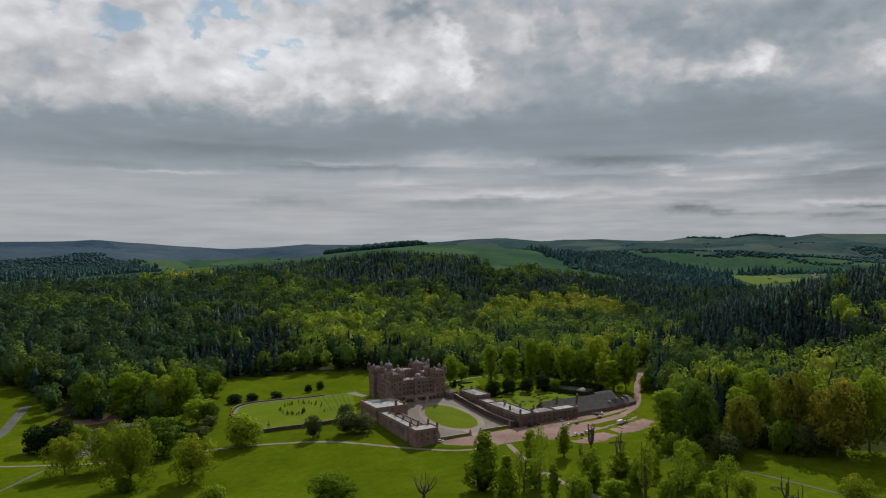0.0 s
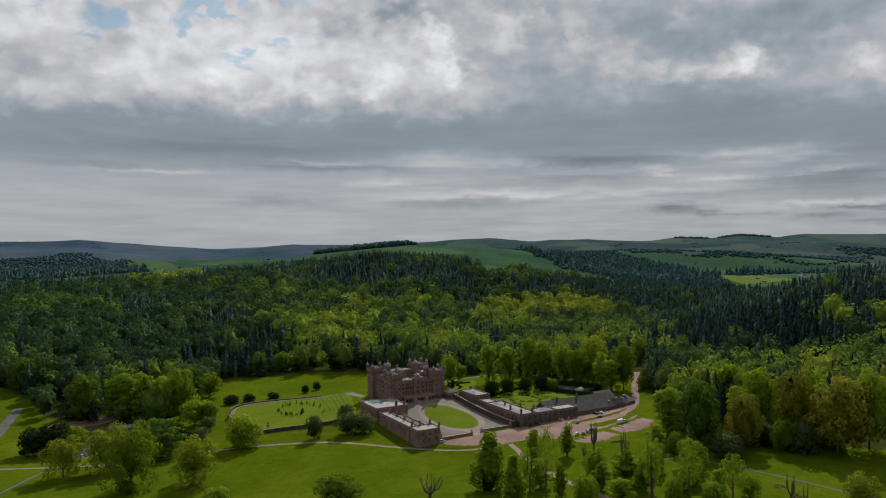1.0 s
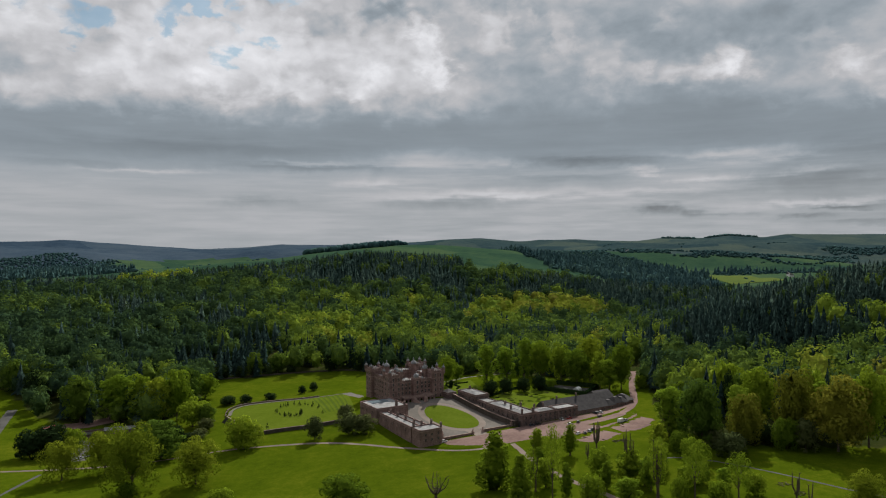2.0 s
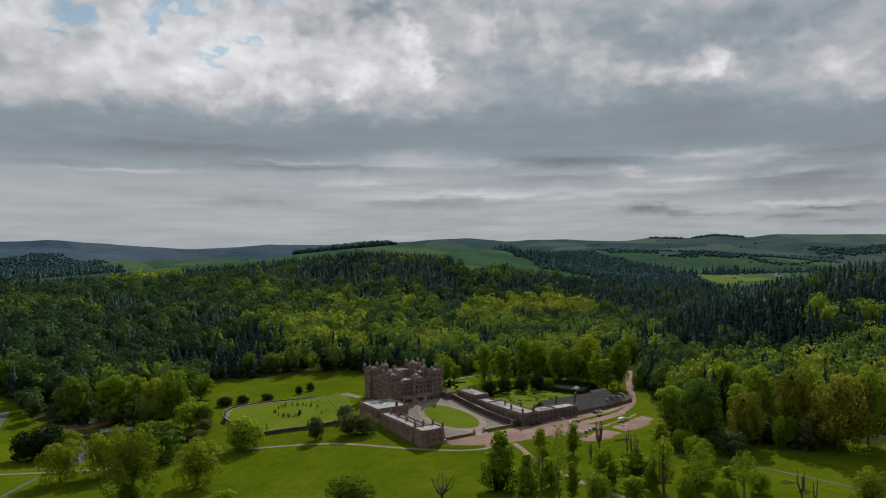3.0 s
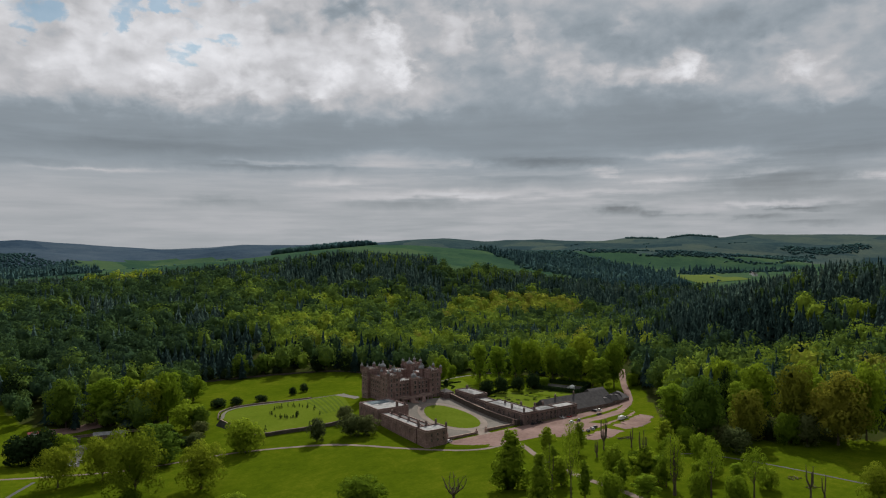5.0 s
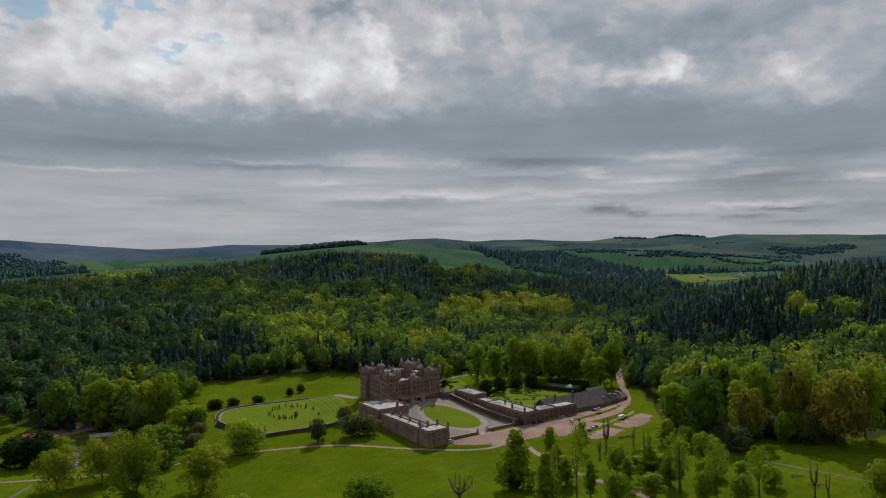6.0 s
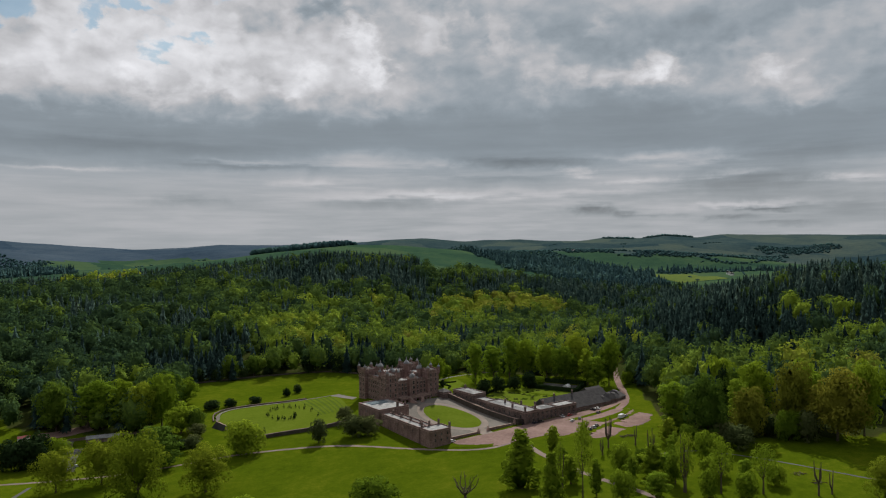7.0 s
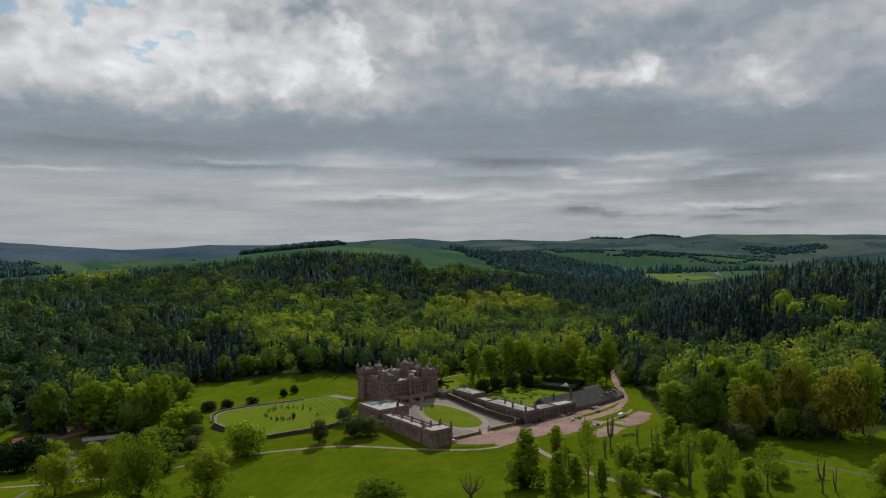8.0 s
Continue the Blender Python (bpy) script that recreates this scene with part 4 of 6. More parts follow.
def make_far_woods():
    rng = np.random.RandomState(5)
    areas = [[(-900, 1500), (-100, 1480), (-5, 1500), (0, 1800), (-20, 2050), (60, 2500), (-137, 2700), (-450, 2800), (-1100, 2800)],
             [(970, 640), (1150, 600), (1470, 960), (1600, 1250), (1680, 1750), (1200, 1600), (1050, 1110), (1035, 1000)],
             [(525, 1665), (590, 1880), (880, 1760), (815, 1570)],
             [(1720, 1480), (1877, 1690), (2040, 1510), (1840, 1330)], [(1742, 1290), (2053, 1120), (2353, 970), (2657, 1114), (2256, 1260), (2020, 1330)],
             [(2574, 1176), (2696, 1257), (3133, 1134), (2901, 1026)]]
    forms = [dome(rng, rng.uniform(0.33, 0.5), 0.0, 1.0, 6, 4, 0.3) for _ in range(6)]
    x, y = scatter(rng, -1200, 500, 3200, 3100, 15)
    keep = np.zeros(len(x), bool)
    for area in areas:
        keep |= in_outline(x + 38 * wave(x, y, 34, 2) + 14 * wave(x, y, 9, 4), y + 30 * wave(x, y, 30, 9), area)
    belt = (np.abs(wave(x, y, 120, 8)) < 0.06) & (np.hypot(x - EYE_X, y - EYE_Y) < 2900) & (np.hypot(x - EYE_X, y - EYE_Y) > 2350) & ~in_outline(x, y, FIELD_WEST)
    b = np.degrees(np.arctan2(x - EYE_X, y - EYE_Y))
    keep |= belt & (b > 38)
    keep &= (b > -12) & (b < 74)
    x, y = x[keep], y[keep]
    tall = (rng.random(len(x)) < 0.62 + 0.4 * wave(x, y, 60, 3)) & (np.hypot(x - EYE_X, y - EYE_Y) < 2500) & ~((x > 500) & (x < 920) & (y > 1600) & (y < 1950))
    firs = np.stack([x, y, rng.uniform(15, 27, len(x)), rng.uniform(1.2, 1.7, len(x)), np.clip(0.45 + 0.35 * wave(x, y, 70, 6) + rng.normal(0, 0.15, len(x)), 0, 1.2)], 1)[tall]
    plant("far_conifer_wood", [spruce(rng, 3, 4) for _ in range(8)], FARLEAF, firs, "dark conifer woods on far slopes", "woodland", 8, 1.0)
    x, y = x[~tall], y[~tall]
    crest = (x > 500) & (x < 920) & (y > 1560) & (y < 1950)
    mat = np.hypot(x - EYE_X, y - EYE_Y) > 2150
    rise = np.where(crest, rng.uniform(14, 20, len(x)), np.where(mat, rng.uniform(6, 10, len(x)), rng.uniform(8, 13, len(x))))
    broad = np.where(mat & ~crest, rng.uniform(1.3, 2.0, len(x)), rng.uniform(1.2, 1.9, len(x)))
    spots = np.stack([x, y, rise, broad, np.clip(0.5 + 0.4 * wave(x, y, 70, 6) + rng.normal(0, 0.12, len(x)), 0, 1.2)], 1)
    rows = []
    for (x0, y0), (x1, y1) in (((20, 1560), (620, 2380)), ((300, 1360), (420, 2300)), ((480, 1390), (700, 1720)), ((40, 1900), (700, 1760)), ((90, 2250), (860, 2200)), ((520, 1580), (930, 1900)),
                               ((600, 830), (700, 1250)), ((760, 950), (1000, 1180)), ((1480, 700), (1700, 1000)), ((1560, 660), (2250, 1010)), ((1500, 900), (2000, 1060)), ((1800, 760), (1980, 1040)),
                               ((2050, 900), (2350, 1300)), ((1650, 1150), (2050, 1450)), ((2200, 1350), (2900, 1500)), ((2100, 1500), (2600, 1900)), ((1900, 1800), (2500, 2000)), ((1500, 1800), (1900, 2300)),
                               ((2300, 1700), (3000, 1800)), ((1240, 560), (1460, 800)), ((1300, 2100), (1900, 2400))):
        n = int(math.hypot(x1 - x0, y1 - y0) / 11)
        u = np.linspace(0, 1, n) + rng.uniform(-0.01, 0.01, n)
        hx, hy = x0 + (x1 - x0) * u, y0 + (y1 - y0) * u
        ok = wave(hx, hy, 40, x0) > -0.05
        hx, hy = hx + 30 * wave(hx, hy, 160, 3), hy + 30 * wave(hx, hy, 130, 5)
        rows.append(np.stack([hx, hy, rng.choice([2, 3, 3, 6], n), rng.uniform(1.3, 2.0, n), np.full(n, 0.45)], 1)[ok])
    spots = np.vstack([spots] + rows)
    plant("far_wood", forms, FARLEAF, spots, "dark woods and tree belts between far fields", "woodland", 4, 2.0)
    b = np.radians(np.r_[rng.uniform(48.2, 50.8, 60), rng.uniform(51.5, 55.2, 150)])
    r = rng.uniform(4180, 4260, len(b))
    spots = np.stack([EYE_X + r * np.sin(b), EYE_Y + r * np.cos(b), rng.uniform(8, 14, len(b)), np.full(len(b), 2.0), np.full(len(b), 0.6)], 1)
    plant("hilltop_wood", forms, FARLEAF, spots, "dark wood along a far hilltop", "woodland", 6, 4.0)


make_far_woods()


def field(name, one, two, mat, label, lift=0.8):
    tagged(sheet_between(name, one, two, mat, lift, 60, 24), label, "field", kind="structure")


field("crop_field", [(1235, 640), (1476, 945)], [(1390, 600), (1640, 900)], CROP, "sunlit yellow-green field in the valley")


# ---- single trees of the park ----
def broadleaf(name, seed, height, radius, low, leaves, size, mat, label, spire=False, stems=1, core=0.95):
    """A trunk with limbs under an uneven crown."""
    rng = np.random.RandomState(seed)
    tree = thing(name, 0, 0, 0, label, "tree", "park trees")
    wood = Shape()
    r0 = 0.025 * height
    for k in range(stems):
        ox, oy = (0, 0) if stems == 1 else (rng.uniform(-0.8, 0.8), rng.uniform(-0.8, 0.8))
        fork = low + 0.15 * (height - low)
        wood.limb((ox, oy, -0.8), (ox * 1.3, oy * 1.3, low * 0.6), r0 * 1.25, r0 * 0.8, 8)
        wood.limb((ox * 1.3, oy * 1.3, low * 0.55), (ox * 1.6, oy * 1.6, fork), r0 * 0.82, r0 * 0.6, 8)
        for j in range(7):
            a, up_to = j * 2.4 + rng.uniform(0, 0.8), rng.uniform(0.35, 0.9)
            reach = radius * rng.uniform(0.45, 0.8) * (1.1 - 0.5 * up_to)
            z0 = low * 0.7 + (fork - low * 0.7) * rng.uniform(0.3, 1.0)
            mid = (ox + reach * 0.5 * math.cos(a), oy + reach * 0.5 * math.sin(a), z0 + (height - z0) * up_to * 0.5)
            wood.limb((ox * 1.4, oy * 1.4, z0), mid, r0 * 0.42, r0 * 0.26)
            wood.limb(mid, (ox + reach * math.cos(a + 0.3), oy + reach * math.sin(a + 0.3), z0 + (height - z0) * up_to * 0.85), r0 * 0.26, r0 * 0.08)
    part("trunk", wood, BARK, tree)
    lobes = crown_lobes(rng, height, radius * 1.05, low, 36 if spire or mat is BUSHLEAF else 28, spire, 0.35 if mat is BUSHLEAF else 1.0)
    leafage = leaf_cards(rng, lobes, leaves, size, 0.7, 0.62)
    if leaves > 1550:
        leafage = with_core(leafage, lobes[0], rng, 11, 8, core)
    part("crown", array_mesh("crown", leafage[0], leafage[1], mat, None, leafage[2]), mat, tree)
    return tree


def set_out(protos, rows):
    """Copies of the given trees: rows of kind, x, y, height factor, width factor."""
    rng = np.random.RandomState(3)
    for kind, x, y, tall, wide in rows:
        m = Matrix.LocRotScale((x, y, ground(x, y)), Euler((0, 0, rng.uniform(0, 6.28))), (wide, wide, tall))
        copy_thing(protos[kind], m)
    for ob in protos.values():
        for child in list(ob.children_recursive) + [ob]:
            bpy.data.objects.remove(child)


PROTOS = {
    "round": broadleaf("broadleaf_tree", 1, 20, 8.5, 2.8, 3400, 0.50, PARKLEAF, "round spring-green parkland tree on grass"),
    "wide": broadleaf("broadleaf_tree", 2, 20, 10.0, 3.0, 3800, 0.55, PARKLEAF, "wide-crowned light green parkland tree on grass"),
    "oak": broadleaf("oak_tree", 12, 20, 10.8, 2.6, 5200, 0.42, MEADOWLEAF, "spreading oak in fresh leaf with a bare trunk", core=0.7),
    "fresh": broadleaf("broadleaf_tree", 13, 24, 6.5, 1.0, 3600, 0.47, FRESHLEAF, "tall leafy tree in bright yellow-green", core=0.6),
    "tall": broadleaf("broadleaf_tree", 3, 24, 6.0, 1.5, 3000, 0.50, PARKLEAF, "tall narrow leafy tree in fresh green"),
    "open": broadleaf("broadleaf_tree", 4, 20, 6.5, 6.0, 1500, 0.42, PARKLEAF, "open high-crowned tree with a bare trunk"),
    "column": broadleaf("columnar_tree", 5, 24, 4.6, 0.3, 3200, 0.48, PARKLEAF, "columnar tree leafy down to the grass", True),
    "bronze": broadleaf("broadleaf_tree", 9, 20, 10.0, 1.8, 3800, 0.55, BRONZELEAF, "large tree in bronze-brown young leaf"),
    "deep": broadleaf("broadleaf_tree", 10, 20, 10.0, 0.8, 3800, 0.55, DEEPLEAF, "large rounded tree in deep green leaf"),
    "yew": broadleaf("yew_tree", 6, 10, 6.0, 0.2, 2300, 0.40, BUSHLEAF, "dark rounded evergreen on grass"),
    "bush": broadleaf("bush", 7, 6, 4.6, 0.1, 2300, 0.30, PARKLEAF, "rounded light green bush on grass"),
    "holm": broadleaf("evergreen_oak", 8, 12, 6.2, 0.4, 1800, 0.45, OAKLEAF, "grey-green evergreen oak on rough grass"),
}
# kind, x, y, height factor, width factor
MEADOW_TREES = [
    ("oak", -231, -4, 1.07, 1.07), ("oak", -209, -5, 1.17, 1.22), ("oak", -200, -49, 1.68, 1.41), ("deep", -177, 5, 1.16, 1.58), ("oak", -170, -61, 1.16, 1.23),
    ("bush", -132, -13, 2.98, 2.57), ("wide", -122, -151, 0.82, 1.19), ("bush", -169, -109, 1.74, 1.50), ("yew", -246, 62, 1.65, 1.68), ("yew", -234, 61, 1.93, 1.85),
    ("bush", -223, 62, 2.50, 1.71), ("round", -145, 73, 1.01, 1.46), ("holm", -153, 22, 0.75, 0.75), ("yew", -161, 44, 0.95, 0.90),
    ("bush", -203, -54, 1.10, 1.10), ("yew", -156, 32, 0.60, 0.80), ("holm", -148, 34, 0.60, 0.80), ("yew", -166, 56, 0.80, 0.90),
    ("holm", -140, 52, 0.80, 0.90), ("deep", -138, 66, 0.80, 0.70),
]
VISITOR_TREES = [
    ("deep", -213, 140, 1.67, 1.26), ("fresh", -193, 137, 1.40, 1.69), ("fresh", -185, 126, 1.58, 1.67), ("tall", -174, 113, 1.53, 1.65), ("wide", -164, 99, 1.70, 1.11),
    ("wide", -151, 100, 1.87, 1.21), ("deep", -134, 143, 1.52, 1.17), ("round", -117, 162, 1.03, 1.21), ("yew", -242, 213, 2.38, 1.58), ("deep", -254, 249, 1.36, 1.24),
    ("deep", -229, 237, 1.29, 1.49), ("yew", -107, 125, 0.70, 1.16), ("deep", -158, 112, 1.40, 0.90),
    ("yew", -238, 92, 0.90, 1.20),
]
GARDEN_TREES = [
    ("yew", -93, 124, 0.61, 0.94), ("yew", -73, 122, 0.52, 0.95), ("yew", -43, 129, 0.64, 0.62), ("yew", -30, 136, 0.71, 0.67), ("holm", -92, -32, 1.23, 0.93),
    ("holm", -60, -6, 0.88, 0.95), ("holm", -71, -37, 1.16, 1.32), ("holm", -62, -40, 1.01, 1.24), ("wide", 54, 47, 1.14, 0.85), ("round", 74, 64, 0.77, 0.81),
    ("yew", 47, 29, 0.64, 0.34), ("yew", 61, -7, 1.15, 1.05), ("yew", 77, -5, 1.20, 1.00), ("yew", 95, -4, 1.10, 1.00), ("yew", 111, -4, 1.20, 1.10),
    ("bush", 126, 0, 1.20, 1.10), ("fresh", 86, 35, 1.49, 1.30), ("fresh", 113, 43, 1.32, 1.56), ("fresh", 135, 47, 1.62, 1.06), ("wide", 148, 39, 1.64, 1.26),
    ("round", 154, 19, 1.63, 1.22), ("wide", 151, -5, 1.47, 1.23), ("wide", 174, 4, 1.86, 1.37), ("fresh", 155, -39, 1.13, 1.51), ("wide", 166, -41, 1.82, 1.05),
]
GARDEN_TREES_MORE = [
    ("tall", 156, -27, 1.25, 1.15), ("bush", 180, -48, 1.67, 1.19), ("yew", 18, 214, 1.70, 1.30), ("yew", 42, 198, 1.90, 1.40), ("yew", 62, 160, 1.60, 1.30),
    ("yew", 78, 122, 1.70, 1.30),
]
EAST_BANK_TREES = [
    # yews at (97, -154) and (102, -168) are added in place of a shaded gap
    ("fresh", 85, -160, 1.27, 1.58), ("deep", 84, -185, 1.75, 1.31), ("bronze", 100, -201, 1.40, 1.05), ("holm", 87, -192, 0.84, 1.53), ("bush", 110, -220, 2.79, 1.47),
    ("bronze", 128, -238, 1.90, 1.66), ("bronze", 131, -211, 1.93, 1.25), ("wide", 147, -244, 2.05, 1.16), ("wide", 137, -185, 1.82, 1.16), ("wide", 157, -146, 1.66, 1.12),
    ("round", 155, -207, 1.86, 1.16), ("tall", 84, -167, 0.56, 1.11), ("fresh", 118, -185, 1.30, 1.20), ("fresh", 148, -214, 1.40, 1.30), ("yew", 97, -154, 1.50, 0.90),
    ("yew", 102, -168, 1.60, 0.90), ("bush", 122, -216, 1.90, 1.50), ("yew", 112, -205, 1.10, 1.10), ("fresh", 140, -118, 1.15, 1.10), ("round", 128, -130, 1.10, 0.90),
    ("deep", 148, -165, 1.40, 1.00),
]
WOOD_EDGE = [
    ("deep", -52, 239, 1.10, 1.00), ("yew", -66, 237, 1.10, 1.10), ("deep", -30, 238, 0.90, 0.90), ("yew", -42, 235, 1.00, 1.00), ("yew", -84, 240, 1.30, 1.20), ("yew", -18, 231, 0.80, 0.90),
]
UNDERGROWTH = [
    ("fresh", 8, -212, 0.55, 0.70), ("round", 20, -228, 0.60, 0.60), ("fresh", 30, -240, 0.50, 0.60), ("bush", 38, -250, 1.60, 1.00), ("tall", -10, -205, 0.55, 0.70), ("round", 26, -205, 0.60, 0.55),
    ("bush", 16, -190, 1.40, 0.90), ("tall", -22, -170, 0.60, 0.60), 
]
TRACK_TREES = [
    ("column", -51, -171, 1.24, 2.05), ("column", -54, -195, 1.00, 1.30), ("open", -40, -185, 1.07, 0.50), ("open", -40, -201, 1.73, 0.66), ("tall", 12, -154, 0.72, 0.70),
    ("round", -3, -193, 0.80, 0.70), ("tall", 6, -205, 0.66, 1.10), ("open", -1, -229, 1.40, 0.66), ("round", 5, -219, 0.78, 0.60), ("fresh", -16, -224, 0.53, 0.95),
    ("bush", -29, -215, 2.10, 1.20), ("tall", -30, -184, 0.58, 0.83), ("tall", -34, -204, 0.70, 0.57), ("bush", 2, -239, 2.00, 1.00), ("open", 10, -240, 1.25, 0.85),
    ("open", 23, -253, 1.12, 0.88), ("bush", 13, -250, 1.80, 1.20), ("oak", 55, -291, 0.85, 0.80), ("bush", 48, -209, 2.40, 1.50), ("holm", 78, -208, 1.10, 1.50),
    ("holm", 116, -227, 1.50, 1.15), ("yew", 146, -156, 2.90, 0.80), ("tall", -8, -150, 0.75, 0.75), ("bush", 30, -225, 1.70, 1.10), ("bush", 64, -186, 1.80, 1.30),
]
TRACK_TREES_MORE = [
    ("round", 36, -196, 0.70, 0.60), ("tall", 58, -176, 0.60, 0.80),
]
set_out(PROTOS, WOOD_EDGE + UNDERGROWTH + MEADOW_TREES + VISITOR_TREES + GARDEN_TREES + GARDEN_TREES_MORE + EAST_BANK_TREES + TRACK_TREES + TRACK_TREES_MORE)

# ---- the castle ----
CASTLE_Z = 4.0
castle = thing("castle", 0, 0, 0, "large turreted castle of weathered red sandstone round a courtyard", "castle")


def windows(owner, plane, at, across, rows, wide, tall, face, hood=True, trim=DRESSED):
    """Windows set in a wall: a moulded surround standing proud, and a pane. plane: 'x' or 'y'; at: its place; face: the way out."""
    for z in rows:
        for c in across:
            def slab(u0, z0, u1, z1, out0, out1):
                a, b = sorted((at + face * out0, at + face * out1))
                return (u0, a, z0, u1, b, z1) if plane == "y" else (a, u0, z0, b, u1, z1)
            ring = Shape()
            e = 0.22
            ring.box(*slab(c - wide / 2 - e, z - 0.2, c + wide / 2 + e, z, -0.05, 0.24))
            ring.box(*slab(c - wide / 2 - e, z + tall, c + wide / 2 + e, z + tall + 0.25, -0.05, 0.2))
            ring.box(*slab(c - wide / 2 - e, z, c - wide / 2, z + tall, -0.05, 0.16))
            ring.box(*slab(c + wide / 2, z, c + wide / 2 + e, z + tall, -0.05, 0.16))
            if hood:
                ring.box(*slab(c - wide / 2 - 0.4, z + tall + 0.25, c + wide / 2 + 0.4, z + tall + 0.5, -0.05, 0.35))
            win = part("window", ring, trim, owner)
            pane = Shape().box(*slab(c - wide / 2, z, c + wide / 2, z + tall, -0.05, 0.03))
            part("pane", pane, GLASS, win, "dark glass pane")
            bars = Shape()
            bars.box(*slab(c - 0.05, z, c + 0.05, z + tall, 0.03, 0.07))
            for k in (1, 2, 3):
                bars.box(*slab(c - wide / 2, z + tall * k / 4 - 0.04, c + wide / 2, z + tall * k / 4 + 0.04, 0.03, 0.065))
            part("glazing_bar", bars, SASH, win, "grey-painted glazing bars")


def merlons(shape, x0, y0, x1, y1, z, step=1.6, size=0.8, thick=0.5, tall=0.9):
    """A notched parapet round a rectangle."""
    shape.box(x0, y0, z, x1, y0 + thick, z + 0.6).box(x0, y1 - thick, z, x1, y1, z + 0.6)
    shape.box(x0, y0 + thick, z, x0 + thick, y1 - thick, z + 0.6).box(x1 - thick, y0 + thick, z, x1, y1 - thick, z + 0.6)
    for a, b, along in ((x0, x1, "x"), (y0, y1, "y")):
        n = max(1, int((b - a) / step))
        for k in range(n):
            c = a + (b - a) * (k + 0.5) / n
            for edge in ((y0, y1 - thick) if along == "x" else (x0, x1 - thick)):
                if along == "x":
                    shape.box(c - size / 2, edge, z + 0.6, c + size / 2, edge + thick, z + 0.6 + tall)
                else:
                    shape.box(edge, c - size / 2, z + 0.6, edge + thick, c + size / 2, z + 0.6 + tall)


def string_course(shape, x0, y0, x1, y1, z, out=0.25, tall=0.35):
    return shape.box(x0 - out, y0 - out, z, x1 + out, y1 + out, z + tall)


def range_block(name, x0, y0, x1, y1, top, roof_mat=LEAD):
    wall = part(name, Shape().box(x0, y0, CASTLE_Z - 3, x1, y1, top), SANDSTONE, castle)
    for z in (9.2, top - 1.2):
        part("string_course", string_course(Shape(), x0, y0, x1, y1, z), DRESSED, wall)
    guard = Shape()
    merlons(guard, x0, y0, x1, y1, top)
    part("parapet", guard, SANDSTONE, wall)
    part("roof", Shape().pyramid(x0 + 0.7, y0 + 0.7, x1 - 0.7, y1 - 0.7, top + 0.05, top + 0.7, 0.6), roof_mat, wall, "pale grey lead roof")
    return wall


def bartizan(owner, x, y, z, r=1.15, tall=3.4):
    """A corbelled round corner turret under a small domed cap."""
    body = Shape().lathe(x, y, [(0.25, z - 2.2), (0.7, z - 1.5), (r, z - 0.7), (r, z + tall - 0.6), (r + 0.15, z + tall - 0.5), (r + 0.15, z + tall - 0.2)], 12)
    t = part("corner_turret", body, SANDSTONE, owner)
    cap = Shape().lathe(x, y, [(r + 0.1, z + tall - 0.2), (r * 0.92, z + tall + 0.5), (r * 0.6, z + tall + 1.0), (0.22, z + tall + 1.35), (0.16, z + tall + 1.8), (0.3, z + tall + 2.0), (0.03, z + tall + 2.5)], 12)
    part("cap", cap, LEAD_DOME, t, "small lead cap with a finial", True)


def corner_tower(x0, y0, x1, y1, top):
    tower = part("tower", Shape().box(x0, y0, CASTLE_Z - 3, x1, y1, top), SANDSTONE, castle, "square corner tower of red sandstone")
    for z in (9.2, top - 5.2, top - 1.0):
        part("string_course", string_course(Shape(), x0, y0, x1, y1, z, 0.3), DRESSED, tower)
    guard = Shape()
    merlons(guard, x0, y0, x1, y1, top)
    part("parapet", guard, SANDSTONE, tower)
    part("roof", Shape().pyramid(x0 + 0.7, y0 + 0.7, x1 - 0.7, y1 - 0.7, top + 0.05, top + 1.6, 0.25), SLATE, tower, "low slate roof")
    for x in (x0, x1):
        for y in (y0, y1):
            bartizan(tower, x, y, top - 0.6)
    return tower


def domed_turret(x, y, r, z0, top):
    t = part("stair_turret", Shape().lathe(x, y, [(r, z0), (r, top - 2.6), (r + 0.3, top - 2.4), (r + 0.3, top - 2.0), (r, top - 1.9)], 16), SANDSTONE, castle, "round stair turret")
    dome = Shape().lathe(x, y, [(r + 0.25, top - 1.95), (r + 0.15, top - 1.1), (r * 0.85, top - 0.3), (r * 0.5, top + 0.4), (0.5, top + 0.7), (0.42, top + 1.7), (0.6, top + 1.8), (0.35, top + 2.4), (0.04, top + 3.2)], 16)
    part("dome", dome, LEAD_DOME, t, "pale lead dome with a lantern", True)


def chimney(owner, x, y, z, tall=2.6, wide=1.1, deep=0.8, pots=2):
    s = Shape().box(x - wide / 2, y - deep / 2, z - 0.5, x + wide / 2, y + deep / 2, z + tall)
    s.box(x - wide / 2 - 0.12, y - deep / 2 - 0.12, z + tall, x + wide / 2 + 0.12, y + deep / 2 + 0.12, z + tall + 0.22)
    c = part("chimney", s, SANDSTONE_GREY, owner)
    for k in range(pots):
        px = x + (k - (pots - 1) / 2) * 0.5
        part("pot", Shape().lathe(px, y, [(0.17, z + tall + 0.2), (0.14, z + tall + 0.75), (0.19, z + tall + 0.85)], 8), DRESSED, c)


